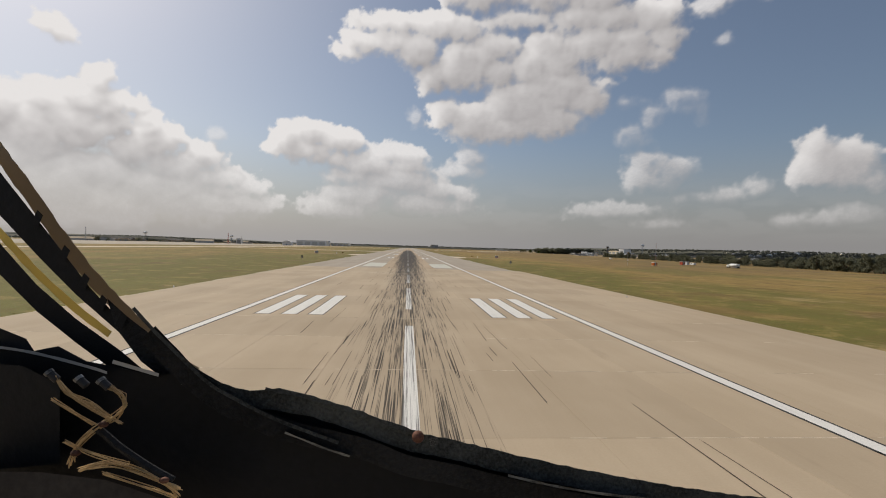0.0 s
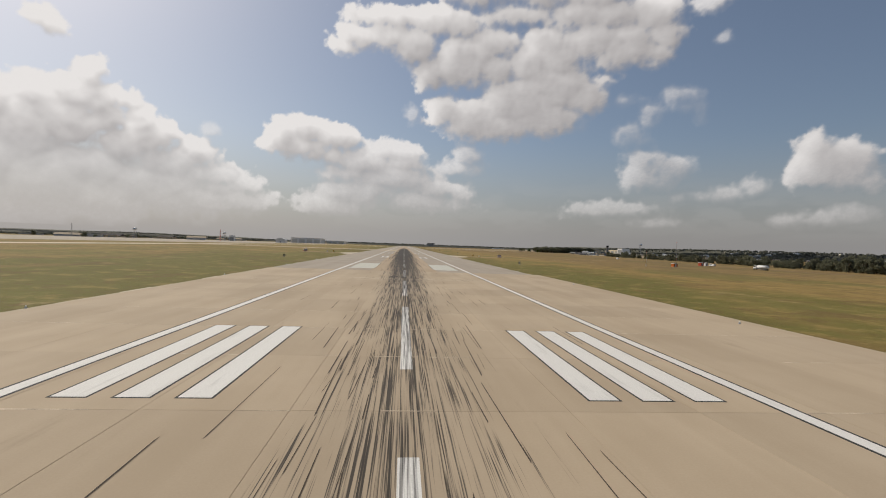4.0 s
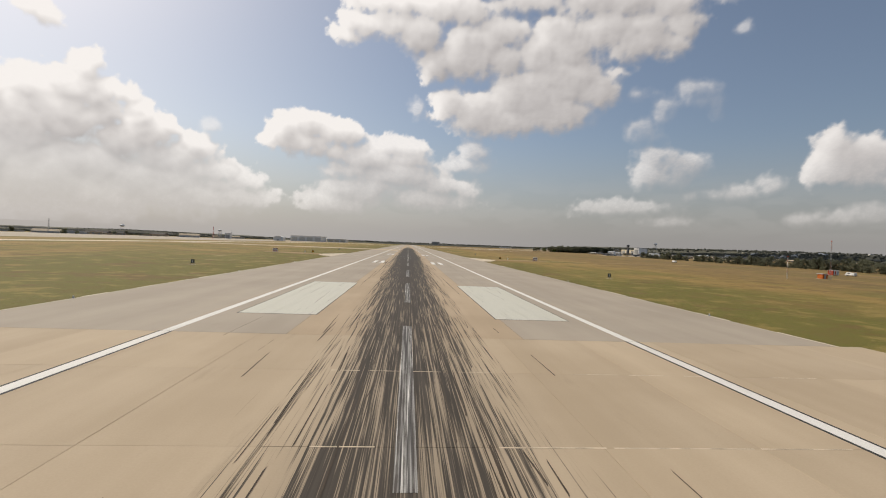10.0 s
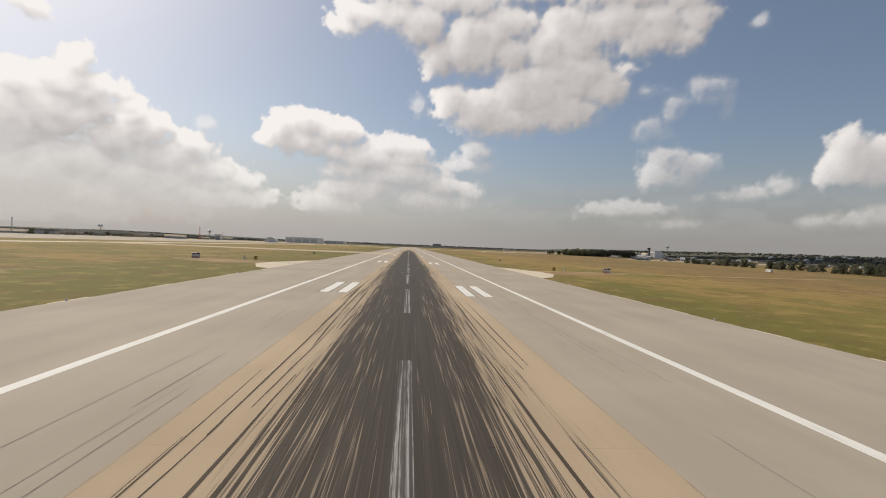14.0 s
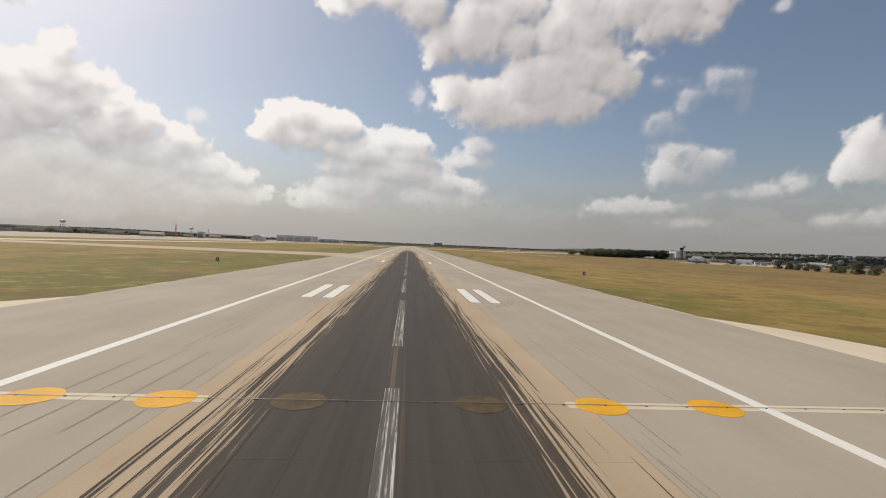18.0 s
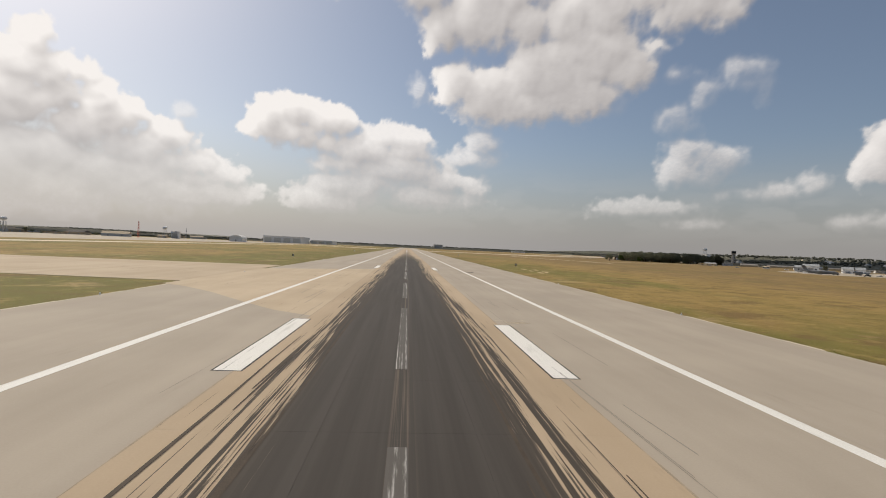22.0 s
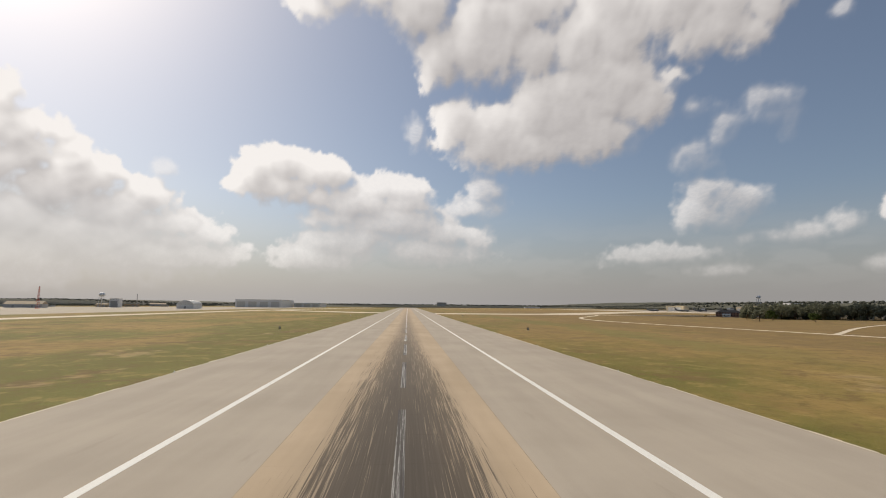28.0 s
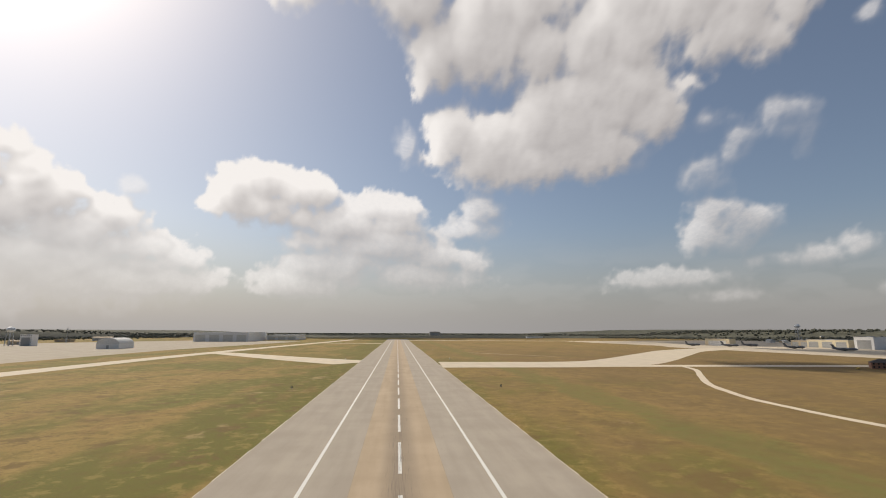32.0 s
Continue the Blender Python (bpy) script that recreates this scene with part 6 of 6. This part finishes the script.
for u, v in [(-0.833, -0.272), (-0.77, -0.285), (-0.722, -0.289)]:
    c = part("connector", rod(bmesh.new(), start_view_point(u - 0.010, v + 0.008, 0.502), start_view_point(u + 0.008, v - 0.008, 0.502), 0.0040, n=12), MAT_DARK_METAL, deck, "black cable connector")
    part("collar", rod(bmesh.new(), start_view_point(u - 0.012, v + 0.010, 0.502), start_view_point(u - 0.007, v + 0.005, 0.502), 0.0047, n=12), MAT_SCUFF, c, "bare metal collar")
BUNDLES = [[(-0.829, -0.275), (-0.803, -0.310), (-0.756, -0.328), (-0.718, -0.355), (-0.688, -0.371)],
           [(-0.817, -0.284), (-0.793, -0.312), (-0.746, -0.345), (-0.713, -0.366)],
           [(-0.718, -0.293), (-0.690, -0.308), (-0.681, -0.331), (-0.699, -0.359), (-0.737, -0.381), (-0.774, -0.413), (-0.793, -0.444), (-0.799, -0.463)],
           [(-0.709, -0.292), (-0.684, -0.310), (-0.682, -0.334), (-0.709, -0.362), (-0.746, -0.390), (-0.779, -0.425), (-0.786, -0.450)],
           [(-0.838, -0.321), (-0.793, -0.350), (-0.744, -0.380)],
           [(-0.807, -0.413), (-0.746, -0.439), (-0.673, -0.462)],
           [(-0.779, -0.475), (-0.727, -0.459), (-0.662, -0.467), (-0.605, -0.492), (-0.562, -0.512)],
           [(-0.760, -0.469), (-0.704, -0.463), (-0.643, -0.480), (-0.591, -0.505), (-0.566, -0.529)],
           [(-0.726, -0.478), (-0.671, -0.497), (-0.605, -0.518), (-0.572, -0.533)]]
rng = random.Random(3)
for b in BUNDLES:
    for k in range(7):
        a, r = rng.uniform(0, 6.28), rng.uniform(0.001, 0.0065)
        pts = [(u + r * math.cos(a + 0.9 * i), v + r * math.sin(a + 0.9 * i)) for i, (u, v) in enumerate(b)]
        part("cable", wire(pts, 0.00055, 0.500 + 0.0016 * k), MAT_WIRE, deck, "tan sheathed cable")
part("cable_sleeve", wire([(-0.746, -0.378), (-0.718, -0.401), (-0.69, -0.425), (-0.624, -0.469), (-0.577, -0.495)], 0.004, 0.505), MAT_SEAL_DARK, deck, "black cable sleeve")
for u, v in ((-0.726, -0.375), (-0.786, -0.437), (-0.596, -0.495)):
    part("cable_tie", ball(bmesh.new(), start_view_point(u, v, 0.5), 0.0042, 1.3, 0.8, 0.8, sub=2), MAT_RUST, deck, "brown cable tie", True)

# belly and nose gear that carry the deck
part("belly", rod(bmesh.new(), (0.2, -6.0, 4.9), (0.2, 1.6, 5.1), 2.1, 1.2, 18), MAT_PLANE, deck, "grey belly skin")
part("deck_post", rod(bmesh.new(), (-0.5, 0.35, 6.2), (-0.45, 0.72, 8.42), 0.16, 0.10, 8), MAT_SOOT, deck)
part("gear_leg", rod(bmesh.new(), (0.2, -2.0, 0.6), (0.2, -2.0, 3.6), 0.22), MAT_METAL, deck)
for k in (-0.9, -0.3, 0.3, 0.9):
    part("nose_wheel", rod(bmesh.new(), (0.2 + k - 0.2, -2.0, 0.62), (0.2 + k + 0.2, -2.0, 0.62), 0.62, n=18), MAT_TYRE, deck)

# ---- tufts along the pavement, and the runway's slabs ----
rng = random.Random(77)
for side, word in ((-1, "west"), (1, "east")):
    verts, faces = [], []
    for _ in range(3500):
        y = rng.uniform(-20, 1500)
        x = side * (EDGE + 0.3 + abs(rng.gauss(0, 1)) * (2.5 if rng.random() < 0.6 else 0.6))
        for _ in range(3):
            h, a = rng.uniform(0.04, 0.10), rng.uniform(0, 6.28)
            dx, dy = math.cos(a) * 0.05, math.sin(a) * 0.05
            px, py = x + rng.uniform(-0.2, 0.2), y + rng.uniform(-0.2, 0.2)
            k = len(verts)
            verts += [((px - dx) * SIZE, (py - dy) * SIZE, -0.11 * SIZE), ((px + dx) * SIZE, (py + dy) * SIZE, -0.11 * SIZE),
                      ((px + rng.uniform(-0.15, 0.15)) * SIZE, (py + rng.uniform(-0.15, 0.15)) * SIZE, (h - 0.1) * SIZE)]
            faces.append((k, k + 1, k + 2))
    me = bpy.data.meshes.new("grass_tufts")
    me.from_pydata(verts, [], faces)
    me.materials.append(MAT_GRASS)
    tagged(new("grass_tufts", me), "short grass tufts along the " + word + " pavement edge", "grass", kind="stuff")


def slab_mesh(w, l, mat, g=0.008, c=0.015):
    a, b = w / 2 - g, l / 2 - g
    v = [(-a, -b, -0.06), (a, -b, -0.06), (a, b, -0.06), (-a, b, -0.06), (-a, -b, -c * 0.5), (a, -b, -c * 0.5), (a, b, -c * 0.5), (-a, b, -c * 0.5),
         (-a + c, -b + c, 0), (a - c, -b + c, 0), (a - c, b - c, 0), (-a + c, b - c, 0)]
    f = [(8, 9, 10, 11)] + [(k, (k + 1) % 4, 4 + (k + 1) % 4, 4 + k) for k in range(4)] + [(4 + k, 4 + (k + 1) % 4, 8 + (k + 1) % 4, 8 + k) for k in range(4)]
    me = bpy.data.meshes.new("slab")
    me.from_pydata([tuple(q * SIZE for q in p) for p in v], [], f)
    me.materials.append(mat)
    return me


W, L = 7.617, 12.25
SLAB = slab_mesh(W, L, MAT_TAN)
rows = int(round((GREY_START + 3.0) / L))
for j in range(rows):
    for i in range(12):
        s = new("slab", SLAB)
        s.parent = runway
        s.location = ((-EDGE + W * (i + 0.5)) * SIZE, (GREY_START - L * (j + 0.5)) * SIZE, random.uniform(-0.004, 0.002) * SIZE)


def joined_slabs(name, cols, x0, w, y0, y1, l, mat, label):
    src = slab_mesh(w, l, mat, 0.003, 0.006)
    base = [v.co.copy() for v in src.vertices]
    polys = [tuple(p.vertices) for p in src.polygons]
    verts, faces = [], []
    y = y0
    while y < y1:
        for i in range(cols):
            k = len(verts)
            off = Vector(((x0 + w * (i + 0.5)) * SIZE, (y + l / 2) * SIZE, 0))
            verts += [b + off for b in base]
            faces += [[k + q for q in p] for p in polys]
        y += l
    me = bpy.data.meshes.new(name)
    me.from_pydata(verts, [], faces)
    me.materials.append(mat)
    ob = tagged(new(name, me), label, kind="stuff")
    ob.parent = runway
    return ob


joined_slabs("keel_slabs", 3, -KEEL + 0.01, (2 * KEEL - 0.02) / 3, GREY_START, RUN_END, 9.0, MAT_KEEL, "tan concrete slabs down the runway's middle, black with rubber")
joined_slabs("approach_slabs", 12, -EDGE, W, RUN_START, GREY_START - rows * L - 0.01, L, MAT_TAN, "tan concrete slabs at the runway's start")
part("keel_bed", block(-KEEL + 0.02, KEEL - 0.02, GREY_START, RUN_END, -0.30, -0.03), MAT_JOINT, runway)
